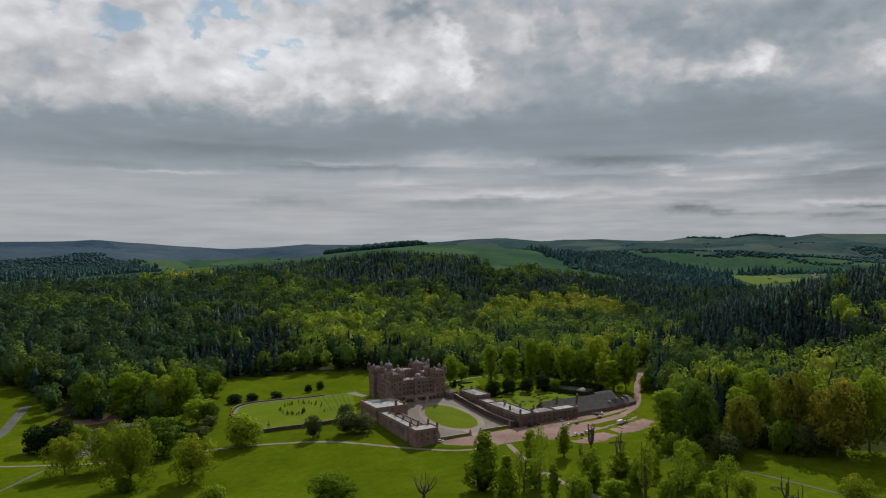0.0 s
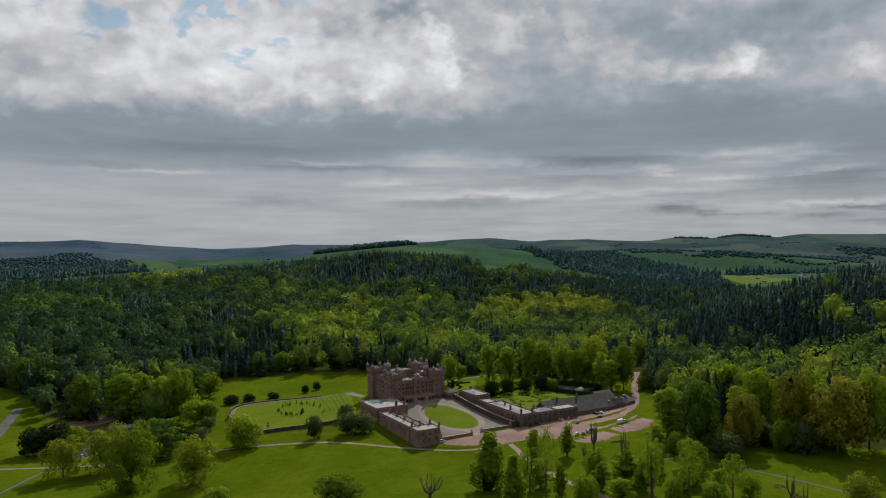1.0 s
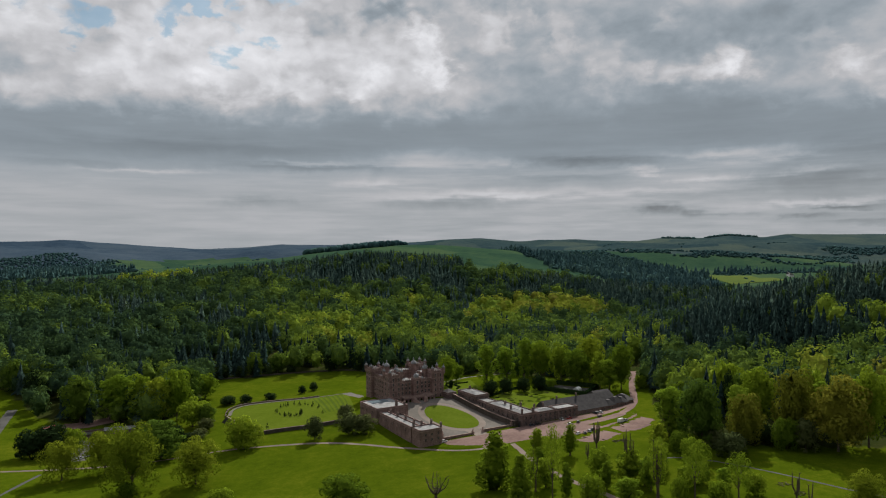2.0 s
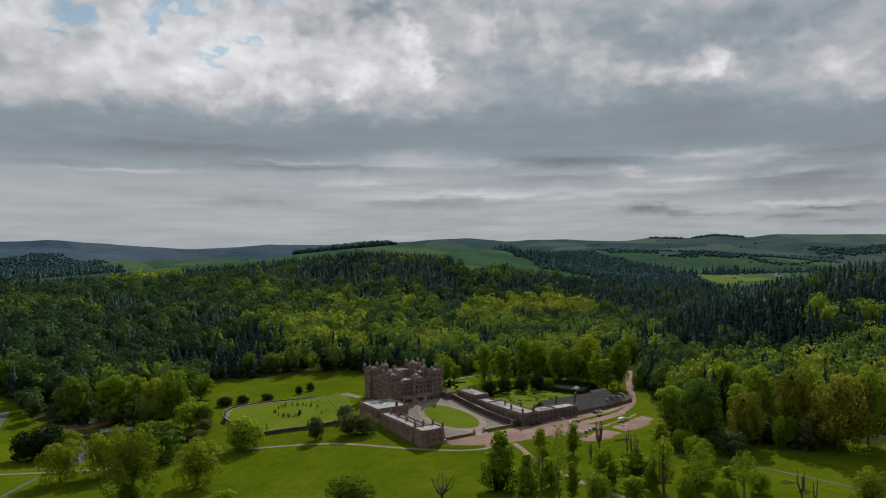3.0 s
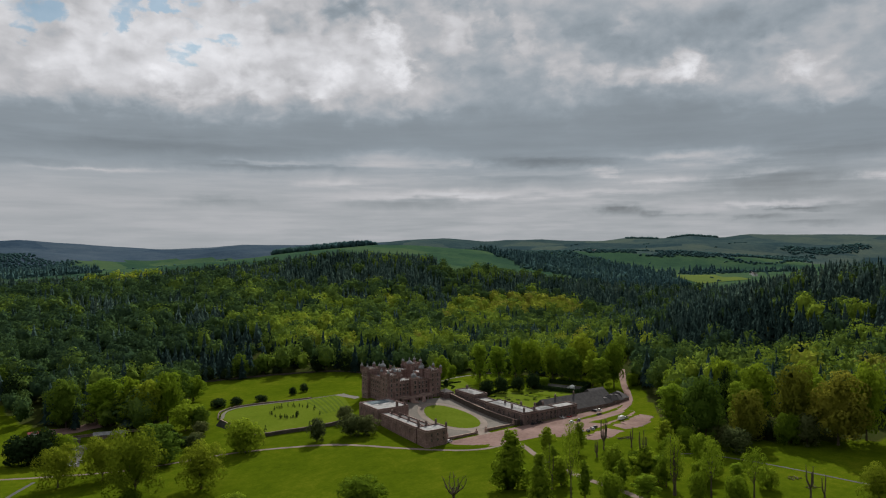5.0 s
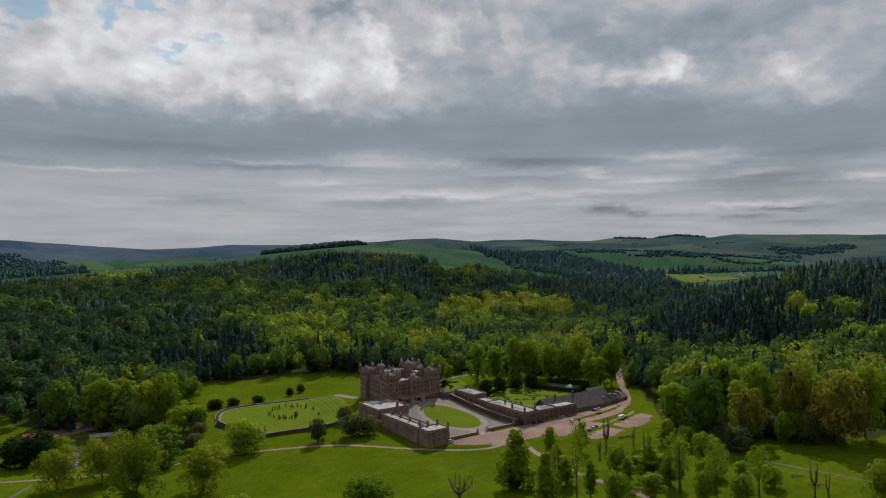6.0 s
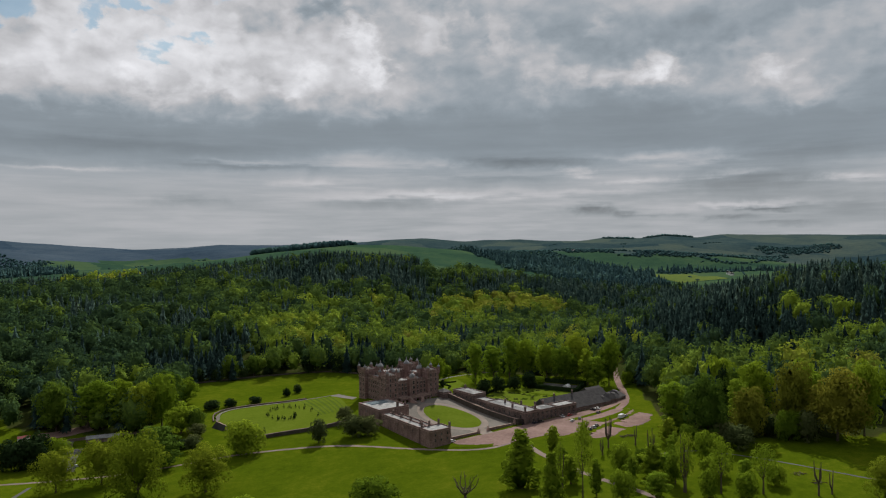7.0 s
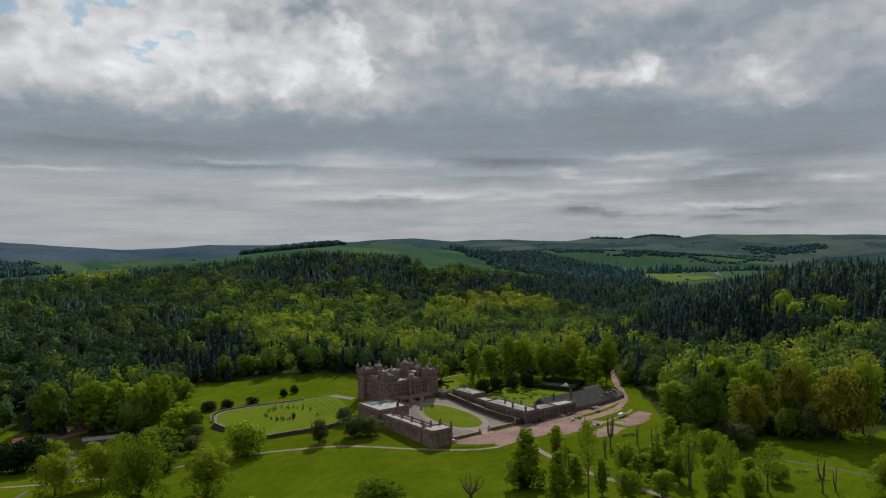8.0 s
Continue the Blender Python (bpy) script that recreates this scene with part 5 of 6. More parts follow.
FRONT, BACK, HALF = 0.0, 39.0, 22.5
range_block("front_range", -14, 2.5, 14, 10, 19.5)
west = range_block("side_range", -21, 9, -11.5, 31, 21.5)
east = range_block("side_range", 11.5, 9, 21, 31, 21.5)
range_block("back_range", -14, 28, 14, 37, 22.5)
towers = [corner_tower(-HALF, 0, -13, 10, 25.0), corner_tower(13, 0, HALF, 10, 25.0),
          corner_tower(-HALF - 1, 30, -13, BACK, 25.5), corner_tower(13, 30, HALF + 1, BACK, 25.5)]
for x in (-11.7, 11.7):
    domed_turret(x, 10.2, 1.9, 15, 28.2)
    domed_turret(x, 27.2, 2.1, 15, 29.6)
# lead slopes behind the front parapet
for x0, x1 in ((-9.6, -4.0), (4.4, 9.0)):
    part("lead_slope", Shape().add([(x0, 4.2, 20.0), (x1, 4.2, 20.0), (x1, 9.2, 20.0), (x0, 9.2, 20.0), (x0, 9.2, 21.0), (x1, 9.2, 21.0)], [(0, 1, 5, 4), (0, 4, 3), (1, 2, 5), (2, 3, 4, 5), (0, 3, 2, 1)]), LEAD, castle, "pale lead slope behind the parapet")
# entrance bay, with its cupola
porch = part("entrance_tower", Shape().box(-3.2, 0.0, 1, 3.2, 4, 21.0), SANDSTONE, castle, "projecting entrance bay")
guard = Shape()
merlons(guard, -3.2, 0.0, 3.2, 4, 21.0, 1.4, 0.7, 0.4, 0.7)
part("parapet", guard, DRESSED, porch)
part("cupola", Shape().lathe(0, 2, [(1.9, 20.9), (1.9, 23.0), (2.2, 23.1), (2.0, 24.0), (1.2, 24.7), (0.4, 25.0), (0.35, 25.8), (0.05, 26.6)], 12), LEAD_DOME, porch, "crowned cupola of lead")
for x in (-9.5, -6, 6, 9.5):
    chimney(castle, x, 9.4, 20.2, 2.6, 1.4, 0.8, 3)
for x, y in ((-16.5, 14), (-16.5, 26), (16.5, 14), (16.5, 26)):
    chimney(castle, x, y, 22.0, 2.6, 0.9, 1.4, 2)
for x in (-10, 0, 10):
    chimney(castle, x, 36.2, 23.0, 2.6, 1.4, 0.8, 3)
ROWS_UP = (6.2, 10.4, 14.2, 17.2)
windows(castle, "y", 2.5, (-11.2, -8.2, -5.2, 5.2, 8.2, 11.2), (10.2, 13.6, 16.6), 1.25, 2.1, -1)
windows(porch, "y", 0.0, (0.0,), (10.4, 14.0, 17.4), 1.6, 2.3, -1)
for t, x in zip(towers[:2], (-17.7, 17.7)):
    windows(t, "y", 0.0, (x - 2.2, x + 2.2), (6.2, 10.4, 14.2, 17.8, 21.2), 1.2, 2.0, -1)
windows(towers[0], "x", -HALF, (2.6, 7.2), (6.2, 10.4, 14.2, 17.8, 21.2), 1.2, 2.0, -1)
windows(towers[2], "x", -HALF - 1, (32.5, 36.3), (6.2, 10.4, 14.2, 17.8, 21.2), 1.2, 2.0, -1)
windows(towers[1], "x", HALF, (2.6, 7.2), (6.2, 10.4, 14.2, 17.8, 21.2), 1.2, 2.0, 1)
windows(west, "x", -21, (12.0, 15.2, 18.4, 21.6, 24.8, 28.0), ROWS_UP, 1.2, 2.0, -1)


def arcade():
    """The open arches under the entrance terrace, and the double stair that sweeps up to it."""
    terrace = part("terrace", Shape().box(-13, -3.6, 8.4, 13, 2.5, 9.1), DRESSED, castle, "stone terrace over an arcade")
    part("back_wall", Shape().box(-13, 1.6, 1, 13, 2.4, 8.4), SANDSTONE, terrace)
    for k in range(9):
        x = -12.4 + 24.8 * k / 8
        part("pier", Shape().box(x - 0.6, -3.5, 1, x + 0.6, -2.5, 8.4), SANDSTONE, terrace)
        if k < 8:
            c, arch = x + 1.55, Shape()
            for j in range(8):
                a0, a1 = math.pi * j / 8, math.pi * (j + 1) / 8
                x0, x1 = c - 0.95 * math.cos(a0), c - 0.95 * math.cos(a1)
                z0, z1 = 7.0 + 0.95 * math.sin(a0), 7.0 + 0.95 * math.sin(a1)
                arch.add([(x0, -3.45, z0), (x1, -3.45, z1), (x1, -3.45, 8.4), (x0, -3.45, 8.4), (x0, -2.55, z0), (x1, -2.55, z1), (x1, -2.55, 8.4), (x0, -2.55, 8.4)],
                         [(0, 1, 2, 3), (5, 4, 7, 6), (4, 5, 1, 0)])
            part("arch", arch, SANDSTONE, terrace)
    rail = Shape().box(-13, -3.6, 9.8, 13, -3.3, 10.0)
    for k in range(60):
        x = -12.8 + 25.6 * k / 59
        rail.box(x - 0.09, -3.55, 9.1, x + 0.09, -3.35, 9.8)
    part("balustrade", rail, DRESSED, terrace)
    for side in (-1, 1):
        flight = Shape()
        n = 22
        for k in range(n):
            a0, a1 = math.pi * 0.5 * k / n, math.pi * 0.5 * (k + 1) / n
            top = 4.6 + 4.4 * (n - k) / n
            ring = []
            for r, a in ((3.0, a0), (5.4, a0), (5.4, a1), (3.0, a1)):
                ring.append((side * (0.6 + r * math.cos(a) - 0.0), -3.6 - r * math.sin(a)))
            if side < 0:
                ring.reverse()
            flight.prism(ring, 2.0, top)
        part("stair", flight, DRESSED, terrace, "curved stone stair")


arcade()

# ---- low blocks and wings ----
def wing(name, label):
    return thing(name, 0, 0, 0, label, "building")


def flat_block(owner, name, x0, y0, x1, y1, foot, top, mat=SANDSTONE, roof=LEAD, corners=0.0):
    """A block with a parapet round a flat lead roof; corners: radius of rounded corners."""
    def outline(inset):
        a, b, c, d = x0 + inset, y0 + inset, x1 - inset, y1 - inset
        r = max(0.0, corners - inset)
        if corners <= 0:
            return [(a, b), (c, b), (c, d), (a, d)]
        pts = []
        for cx, cy, start in ((c - r, b + r, -90), (c - r, d - r, 0), (a + r, d - r, 90), (a + r, b + r, 180)):
            for k in range(6):
                t = radians(start + 18 * k)
                pts.append((cx + r * math.cos(t), cy + r * math.sin(t)))
        return pts
    block = part(name, Shape().prism(outline(0), foot - 3, top - 0.8), mat, owner)
    rim = Shape()
    o, i = outline(0), outline(0.5)
    n = len(o)
    for z0, z1 in ((top - 0.8, top),):
        pts = [(x, y, z0) for x, y in o] + [(x, y, z1) for x, y in o] + [(x, y, z0) for x, y in i] + [(x, y, z1) for x, y in i]
        faces = []
        for k in range(n):
            j = (k + 1) % n
            faces += [(k, j, j + n, k + n), (k + n, j + n, j + 3 * n, k + 3 * n), (j + 2 * n, k + 2 * n, k + 3 * n, j + 3 * n)]
        rim.add(pts, faces)
    part("parapet", rim, mat, block)
    course = Shape().prism(outline(-0.18), top - 1.2, top - 0.9)
    part("string_course", course, DRESSED, block)
    part("roof", Shape().prism(outline(0.52), top - 0.75, top - 0.62), roof, block, "pale flat lead roof")
    return block


def low_roof(owner, x0, y0, x1, y1, top):
    """A low hipped lead roof inside the parapets, with raised seams."""
    part("slope", Shape().pyramid(x0 + 1.3, y0 + 1.3, x1 - 1.3, y1 - 1.3, top - 0.6, top + 0.5, 0.5), LEAD, owner, "pale lead slope round a lead flat")
    ax, ay = (x1 - x0 - 2.6) * 0.24, (y1 - y0 - 2.6) * 0.24
    mx, my = (x0 + x1) / 2, (y0 + y1) / 2
    part("lead_flat", Shape().box(mx - ax, my - ay, top + 0.45, mx + ax, my + ay, top + 0.6), LEAD, owner, "pale lead flat")
    for k in range(4):
        y = my - ay + 2 * ay * (k + 0.5) / 4
        part("seam", Shape().box(mx - ax, y - 0.07, top + 0.58, mx + ax, y + 0.07, top + 0.7), LEAD_DOME, owner)


west_wing = wing("west_wing", "long low west wing of red sandstone with flat lead roofs")
b = flat_block(west_wing, "pavilion", -47.5, -30, -24, -3, 1.5, 11.0)
part("rooflight", Shape().pyramid(-43, -13, -29, -5, 10.4, 10.9, 0.9), PANE_LIGHT, b, "blue-grey glazed rooflight")
windows(b, "x", -47.5, (-24, -14, -7), (6.4,), 1.0, 1.6, -1, False, SANDSTONE)
chimney(b, -32.5, -29.2, 11.0, 3.0, 1.6, 0.9, 3)
chimney(b, -26, -28.6, 11.0, 1.6, 1.2, 0.9, 2)
b = flat_block(west_wing, "long_range", -46, -75, -39.6, -29.9, -0.5, 8.6)
windows(b, "x", -46, (-68, -59, -50, -41, -34), (4.6,), 0.9, 1.4, -1, False, SANDSTONE)
for y in (-68, -57, -46, -36):
    chimney(b, -40.2, y, 8.6, 1.9, 0.9, 1.3, 2)
b = flat_block(west_wing, "corridor", -39.7, -74.8, -30.2, -30, -0.5, 6.4, SANDSTONE, SLATE)
windows(b, "x", -30.2, [-70 + 4.2 * k for k in range(10)], (1.8,), 1.1, 2.0, 1, False)
b = flat_block(west_wing, "end_block", -46.3, -87, -30, -74.9, -1.0, 8.8, SANDSTONE, LEAD, 2.4)
windows(b, "y", -87, (-42.5, -38.2, -33.8), (1.8, 5.0), 1.0, 1.6, -1, False, SANDSTONE)
windows(b, "x", -30, (-84, -79), (1.6, 5.0), 1.2, 1.8, 1, False)
for x, y in ((-44.5, -75.6), (-32, -75.6), (-31, -85.5), (-39, -75.6)):
    chimney(b, x, y, 8.8, 2.4, 1.0, 1.0, 2)

east_wing = wing("east_wing", "long low east wing of red sandstone with lead roofs")
b = flat_block(east_wing, "rear_house", 30, -32, 42, -8, 4.0, 11.4, SANDSTONE_GREY)
windows(b, "x", 30, (-29, -24.5, -20, -15.5, -11), (6.4,), 1.2, 2.2, -1, False, SANDSTONE_GREY)
chimney(b, 37, -14, 11.4, 2.6, 1.4, 1.0, 3)
low_roof(b, 30, -32, 42, -8, 11.4)
b = flat_block(east_wing, "link", 31, -46, 40, -31.9, 2.5, 8.8, SANDSTONE_GREY)
windows(b, "x", 31, (-43, -39.5, -35.5), (4.6,), 1.2, 2.2, -1, False, SANDSTONE_GREY)
b = flat_block(east_wing, "front_house", 29.5, -87, 43, -45.9, 0.5, 9.0, SANDSTONE_GREY)
windows(b, "x", 29.5, (-83, -77.5, -72, -66.5, -61, -55.5, -50), (4.0,), 1.2, 2.4, -1, False, SANDSTONE_GREY)
windows(b, "y", -87, (33, 37, 41), (1.6, 5.0), 1.2, 1.8, -1, False, SANDSTONE_GREY)
for x, y in ((31, -85.6), (40, -85.6), (32, -72), (41.8, -70), (36, -60)):
    chimney(b, x, y, 9.0, 2.4, 1.1, 0.9, 2)
low_roof(b, 29.5, -66, 43, -45.9, 9.0)
low_roof(b, 29.5, -87, 43, -66.5, 9.0)
b = flat_block(east_wing, "front_range", 43.1, -86.5, 60, -76, 0.5, 8.4, SANDSTONE_GREY)
windows(b, "y", -86.5, (46, 50, 54, 58), (2.0, 5.0), 1.2, 1.8, -1, False, SANDSTONE_GREY)
for x in (48, 55.5):
    chimney(b, x, -77, 8.4, 2.6, 1.2, 0.9, 2)
low_roof(b, 43.1, -86.5, 60, -76, 8.4)
b = flat_block(east_wing, "stable_range", 60.1, -87, 78, -77, 0.5, 8.6, SANDSTONE_GREY)
windows(b, "y", -87, (63, 67, 71, 75), (2.0, 5.0), 1.2, 1.8, -1, False, SANDSTONE_GREY)
# dark slab put in for the shade of a gateway opening
part("gate_arch", Shape().box(27.2, -86.6, 0, 28.9, -86.1, 4.4), GLASS, east_wing, "dark slab in place of a shaded gateway opening")
low = flat_block(east_wing, "castle_lodge", 21.5, -7, 29.5, 2, 4.5, 9.6, SANDSTONE_GREY)
part("hipped_roof", Shape().pyramid(21.8, -6.7, 29.2, 1.7, 9.6, 11.4, 0.2), SLATE, low)

terrace_wall = thing("terrace_wall", 0, 0, 0, "long sandstone terrace wall beside the forecourt", "wall", kind="structure")
s, cope = Shape(), Shape()
for k in range(20):
    y0, y1 = -84 + 4 * k, -80 + 4 * k
    z0, z1 = ground(27, y0), ground(27, y1)
    t0, t1 = z0 + 3.7, z1 + 3.5
    s.add([(26, y0, z0 - 1), (29.4, y0, z0 - 1), (29.4, y1, z1 - 1), (26, y1, z1 - 1), (26, y0, t0), (29.4, y0, t0), (29.4, y1, t1), (26, y1, t1)],
          [(0, 3, 7, 4), (4, 7, 6, 5), (1, 5, 6, 2), (0, 4, 5, 1), (2, 6, 7, 3)])
    cope.add([(25.8, y0, t0 + 0.3), (26.6, y0, t0 + 0.3), (26.6, y1, t1 + 0.3), (25.8, y1, t1 + 0.3), (25.8, y0, t0), (26.6, y0, t0), (26.6, y1, t1), (25.8, y1, t1)],
             [(0, 1, 2, 3), (4, 7, 6, 5), (0, 3, 7, 4), (1, 5, 6, 2), (0, 4, 5, 1), (2, 6, 7, 3)])
part("wall", s, SANDSTONE_SHADED, terrace_wall)
part("coping", cope, DRESSED, terrace_wall, "pale stone coping")

stables = thing("stables", 0, 0, 0, "long stable buildings with dark slate roofs", "stables")


def pitched(owner, x0, y0, x1, y1, eaves, ridge, along):
    foot = min(ground(x0, y0), ground(x1, y1)) - 2
    s = Shape().box(x0, y0, foot, x1, y1, eaves)
    if along == "x":
        m = (y0 + y1) / 2
        for x in (x0, x1):
            s.add([(x, y0, eaves), (x, y1, eaves), (x, m, ridge - 0.2)], [(0, 1, 2)])
    else:
        m = (x0 + x1) / 2
        for y in (y0, y1):
            s.add([(x0, y, eaves), (x1, y, eaves), (m, y, ridge - 0.2)], [(0, 1, 2)])
    wall = part("wall", s, SANDSTONE_GREY, owner)
    part("roof", Shape().gable(x0, y0, x1, y1, eaves - 0.1, ridge, along), SLATE, wall, "dark slate roof")
    return wall


pitched(stables, 60, -75, 124, -64, 6.0, 10.5, "x")
w1 = pitched(stables, 78.5, -86, 108, -75.5, 4.6, 8.8, "x")
windows(w1, "y", -86, [82 + 5.5 * k for k in range(5)], (2.0,), 1.1, 1.5, -1, False)
for x0, x1, y0, y1, eaves, ridge in ((108.6, 116, -85.2, -76.2, 4.2, 7.4), (116.6, 124.5, -84.0, -74.6, 4.8, 8.4), (125.1, 131, -82.6, -72.0, 4.0, 7.2), (131.6, 138, -81.0, -66.0, 4.4, 7.6)):
    foot = min(ground(x0, y0), ground(x1, y1)) - 2
    shed = part("wall", Shape().box(x0, y0, foot, x1, y1, eaves), SANDSTONE_GREY, stables)
    part("roof", Shape().pyramid(x0 - 0.4, y0 - 0.4, x1 + 0.4, y1 + 0.4, eaves, ridge, 0.25), SLATE, shed, "hipped slate roof")
    windows(shed, "y", y0, ((x0 + x1) / 2,), (2.2,), 1.1, 1.6, -1, False)
pitched(stables, 118, -64, 134, -52, 5.0, 9.0, "x")
chimney(stables, 92, -69.5, 10.2, 1.8)
chimney(stables, 74, -69.5, 10.2, 1.8)

# gate walls and piers
gate_wall = thing("gate_wall", 0, 0, 0, "low sandstone wall with piers before the forecourt", "wall", kind="structure")
for x0, x1 in ((-27, -5), (3, 26)):
    part("wall", Shape().box(x0, -81.5, ground(x0, -81) - 1, x1, -80.9, ground((x0 + x1) / 2, -81) + 1.3), SANDSTONE, gate_wall)
    part("coping", Shape().box(x0 - 0.1, -81.6, ground((x0 + x1) / 2, -81) + 1.3, x1 + 0.1, -80.8, ground((x0 + x1) / 2, -81) + 1.5), DRESSED, gate_wall)
for x, tall in ((-27.6, 4.6), (-4.8, 2.0), (2.8, 2.0), (25.6, 2.6)):
    z = ground(x, -81)
    p = part("pier", Shape().box(x - 0.7, -81.9, z - 1, x + 0.7, -80.5, z + tall), DRESSED, gate_wall)
    part("ball", Shape().lathe(x, -81.2, [(0.3, z + tall), (0.35, z + tall + 0.3), (0.6, z + tall + 0.7), (0.55, z + tall + 1.1), (0.2, z + tall + 1.4)], 10), DRESSED, p)

# ---- terraced west garden ----
GARDEN_FRONT = [(-116, 12), (-100, 6), (-86, -1), (-70, -5), (-52, -8)]
GARDEN_BACK = [(-116, 86), (-106, 103), (-95, 110), (-73, 105), (-53, 95), (-31, 88), (-22, 80)]
tagged(sheet_between("garden_lawn", GARDEN_FRONT, GARDEN_BACK, LAWN, 0.10, 30, 30), "mown garden lawn with clipped topiary", "lawn", kind="structure")
ribbon("garden_path", [(-116, 84), (-110, 102), (-103, 109), (-95, 112.5), (-73, 108), (-53, 98), (-31, 91), (-18, 85)], 2.6, COURT, 0.12, "grey gravel path along the garden's edge", "path")
tagged(sheet_between("gravel_apron", [(-24, 86), (-27, 62), (-29, 40)], [(-16, 86), (-21, 64), (-23.6, 42)], COURT, 0.13, 12, 4), "gravel apron beside the castle", "gravel", kind="structure")


for k in range(7):
    u0 = 0.74 + 0.035 * k
    a0, a1, b0, b1 = (resample(ln, 101)[int(100 * u)] for ln, u in ((GARDEN_FRONT, u0), (GARDEN_FRONT, u0 + 0.017), (GARDEN_BACK, u0), (GARDEN_BACK, u0 + 0.017)))
    tagged(sheet_between("mown_stripe", [a0 * 0.72 + b0 * 0.28, b0 * 0.98 + a0 * 0.02], [a1 * 0.72 + b1 * 0.28, b1 * 0.98 + a1 * 0.02], STRIPE, 0.14, 16, 3), "darker mown stripe across the garden lawn", "lawn stripe", kind="structure")


def garden_wall(name, line, tall, thick, label, mat=SANDSTONE_GREY, cope_mat=SANDSTONE_GREY):
    """A wall that follows the ground along a line, with a coping."""
    owner = thing(name, 0, 0, 0, label, "wall", kind="structure")
    line = resample(smooth_line(line), max(8, int(len(line) * 6)))
    d = np.gradient(line, axis=0)
    d /= np.hypot(*d.T)[:, None]
    side = np.stack([-d[:, 1], d[:, 0]], 1)
    for n, (nm, w_, low, high, m) in enumerate((("wall", thick / 2, -1.5, tall, mat), ("coping", thick / 2 + 0.12, tall, tall + 0.22, cope_mat))):
        s = Shape()
        for k in range(len(line)):
            z = ground(*line[k])
            a, b = line[k] + side[k] * w_, line[k] - side[k] * w_
            s.v += [(a[0], a[1], z + low), (b[0], b[1], z + low), (b[0], b[1], z + high), (a[0], a[1], z + high)]
        for k in range(len(line) - 1):
            i, j = 4 * k, 4 * k + 4
            s.f += [(i, j, j + 3, i + 3), (i + 1, i + 2, j + 2, j + 1), (i + 2, i + 3, j + 3, j + 2), (i, i + 1, j + 1, j)]
        e = 4 * (len(line) - 1)
        s.f += [(0, 3, 2, 1), (e, e + 1, e + 2, e + 3)]
        part(nm, s, m, owner)


garden_wall("garden_wall", [(-118, 8), (-100, 2), (-86, -5), (-70, -9), (-50, -12)], 2.2, 1.0, "low stone retaining wall below the garden lawn, darkened for shade", SANDSTONE_SHADED, SANDSTONE_GREY)
garden_wall("garden_wall", [(-119, 84), (-113, 104), (-105, 112), (-95, 115.5), (-73, 111), (-53, 101), (-40, 96)], 0.8, 0.7, "low stone wall behind the garden path")
garden_wall("park_wall", [(-110, 240), (-92, 237), (-40, 232), (-5, 222), (36, 205), (52, 170)], 1.0, 0.6, "low stone wall between meadow and woods", SANDSTONE_SHADED, SANDSTONE_SHADED)

topiary_rng = np.random.RandomState(9)


def topiary(seed):
    """A clipped cone on a short stem."""
    rng = np.random.RandomState(seed)
    t = thing("topiary_cone", 0, 0, 0, "small dark clipped topiary cone on a lawn", "topiary", "topiary on the garden lawn")
    part("stem", Shape().lathe(0, 0, [(0.12, -0.3), (0.1, 0.5)], 6), BARK, t)
    v, f, soft = leaf_cards(rng, [(0, 0, 0.8, 0.75, 0.75, 0.7), (0, 0, 1.5, 0.5, 0.5, 0.6), (0, 0, 2.1, 0.28, 0.28, 0.55)], 120, 0.16, 0.7)
    part("foliage", array_mesh("foliage", v, f, HEDGE), HEDGE, t)
    return t


cone = topiary(1)
for k in range(46):
    a, r = 2.4 * k + topiary_rng.uniform(-0.5, 0.5), 0.25 + 0.8 * ((k * 0.618) % 1.0)
    x, y = -77.5 + 13 * r * math.cos(a) + 11 * r * math.sin(a), 49 - 22 * r * math.cos(a) + 31 * r * math.sin(a)
    size = topiary_rng.uniform(0.7, 1.35)
    copy_thing(cone, Matrix.LocRotScale((x, y, ground(x, y)), Euler((0, 0, a)), (size, size, size * topiary_rng.uniform(0.8, 1.3))))
for x, y in ((-118, 84), (-108, 15)):
    copy_thing(cone, Matrix.LocRotScale((x, y, ground(x, y)), None, (1.5, 1.5, 2.0)))
for ob in [*cone.children_recursive, cone]:
    bpy.data.objects.remove(ob)

garden_house = thing("garden_building", -121.5, 60, -10.5, "stone outbuilding with a slate lean-to roof darkened for shade below the garden", "outbuilding", turn=5)
part("wall", Shape().box(-6, -8, -4, -0.4, 8, -1.4), SANDSTONE_GREY, garden_house)
part("gable", Shape().add([(-6, -8, -1.4), (0, -8, -1.4), (0, -8, 5.6), (-6, -7.5, -1.4), (0, -7.5, -1.4), (0, -7.5, 5.6)], [(0, 1, 2), (5, 4, 3), (0, 2, 5, 3), (1, 4, 5, 2), (0, 3, 4, 1)]), SANDSTONE_GREY, garden_house)
part("gable", Shape().add([(-6, 7.5, -1.4), (0, 7.5, -1.4), (0, 7.5, 5.6), (-6, 8, -1.4), (0, 8, -1.4), (0, 8, 5.6)], [(0, 1, 2), (5, 4, 3), (0, 2, 5, 3), (1, 4, 5, 2), (0, 3, 4, 1)]), SANDSTONE_GREY, garden_house)
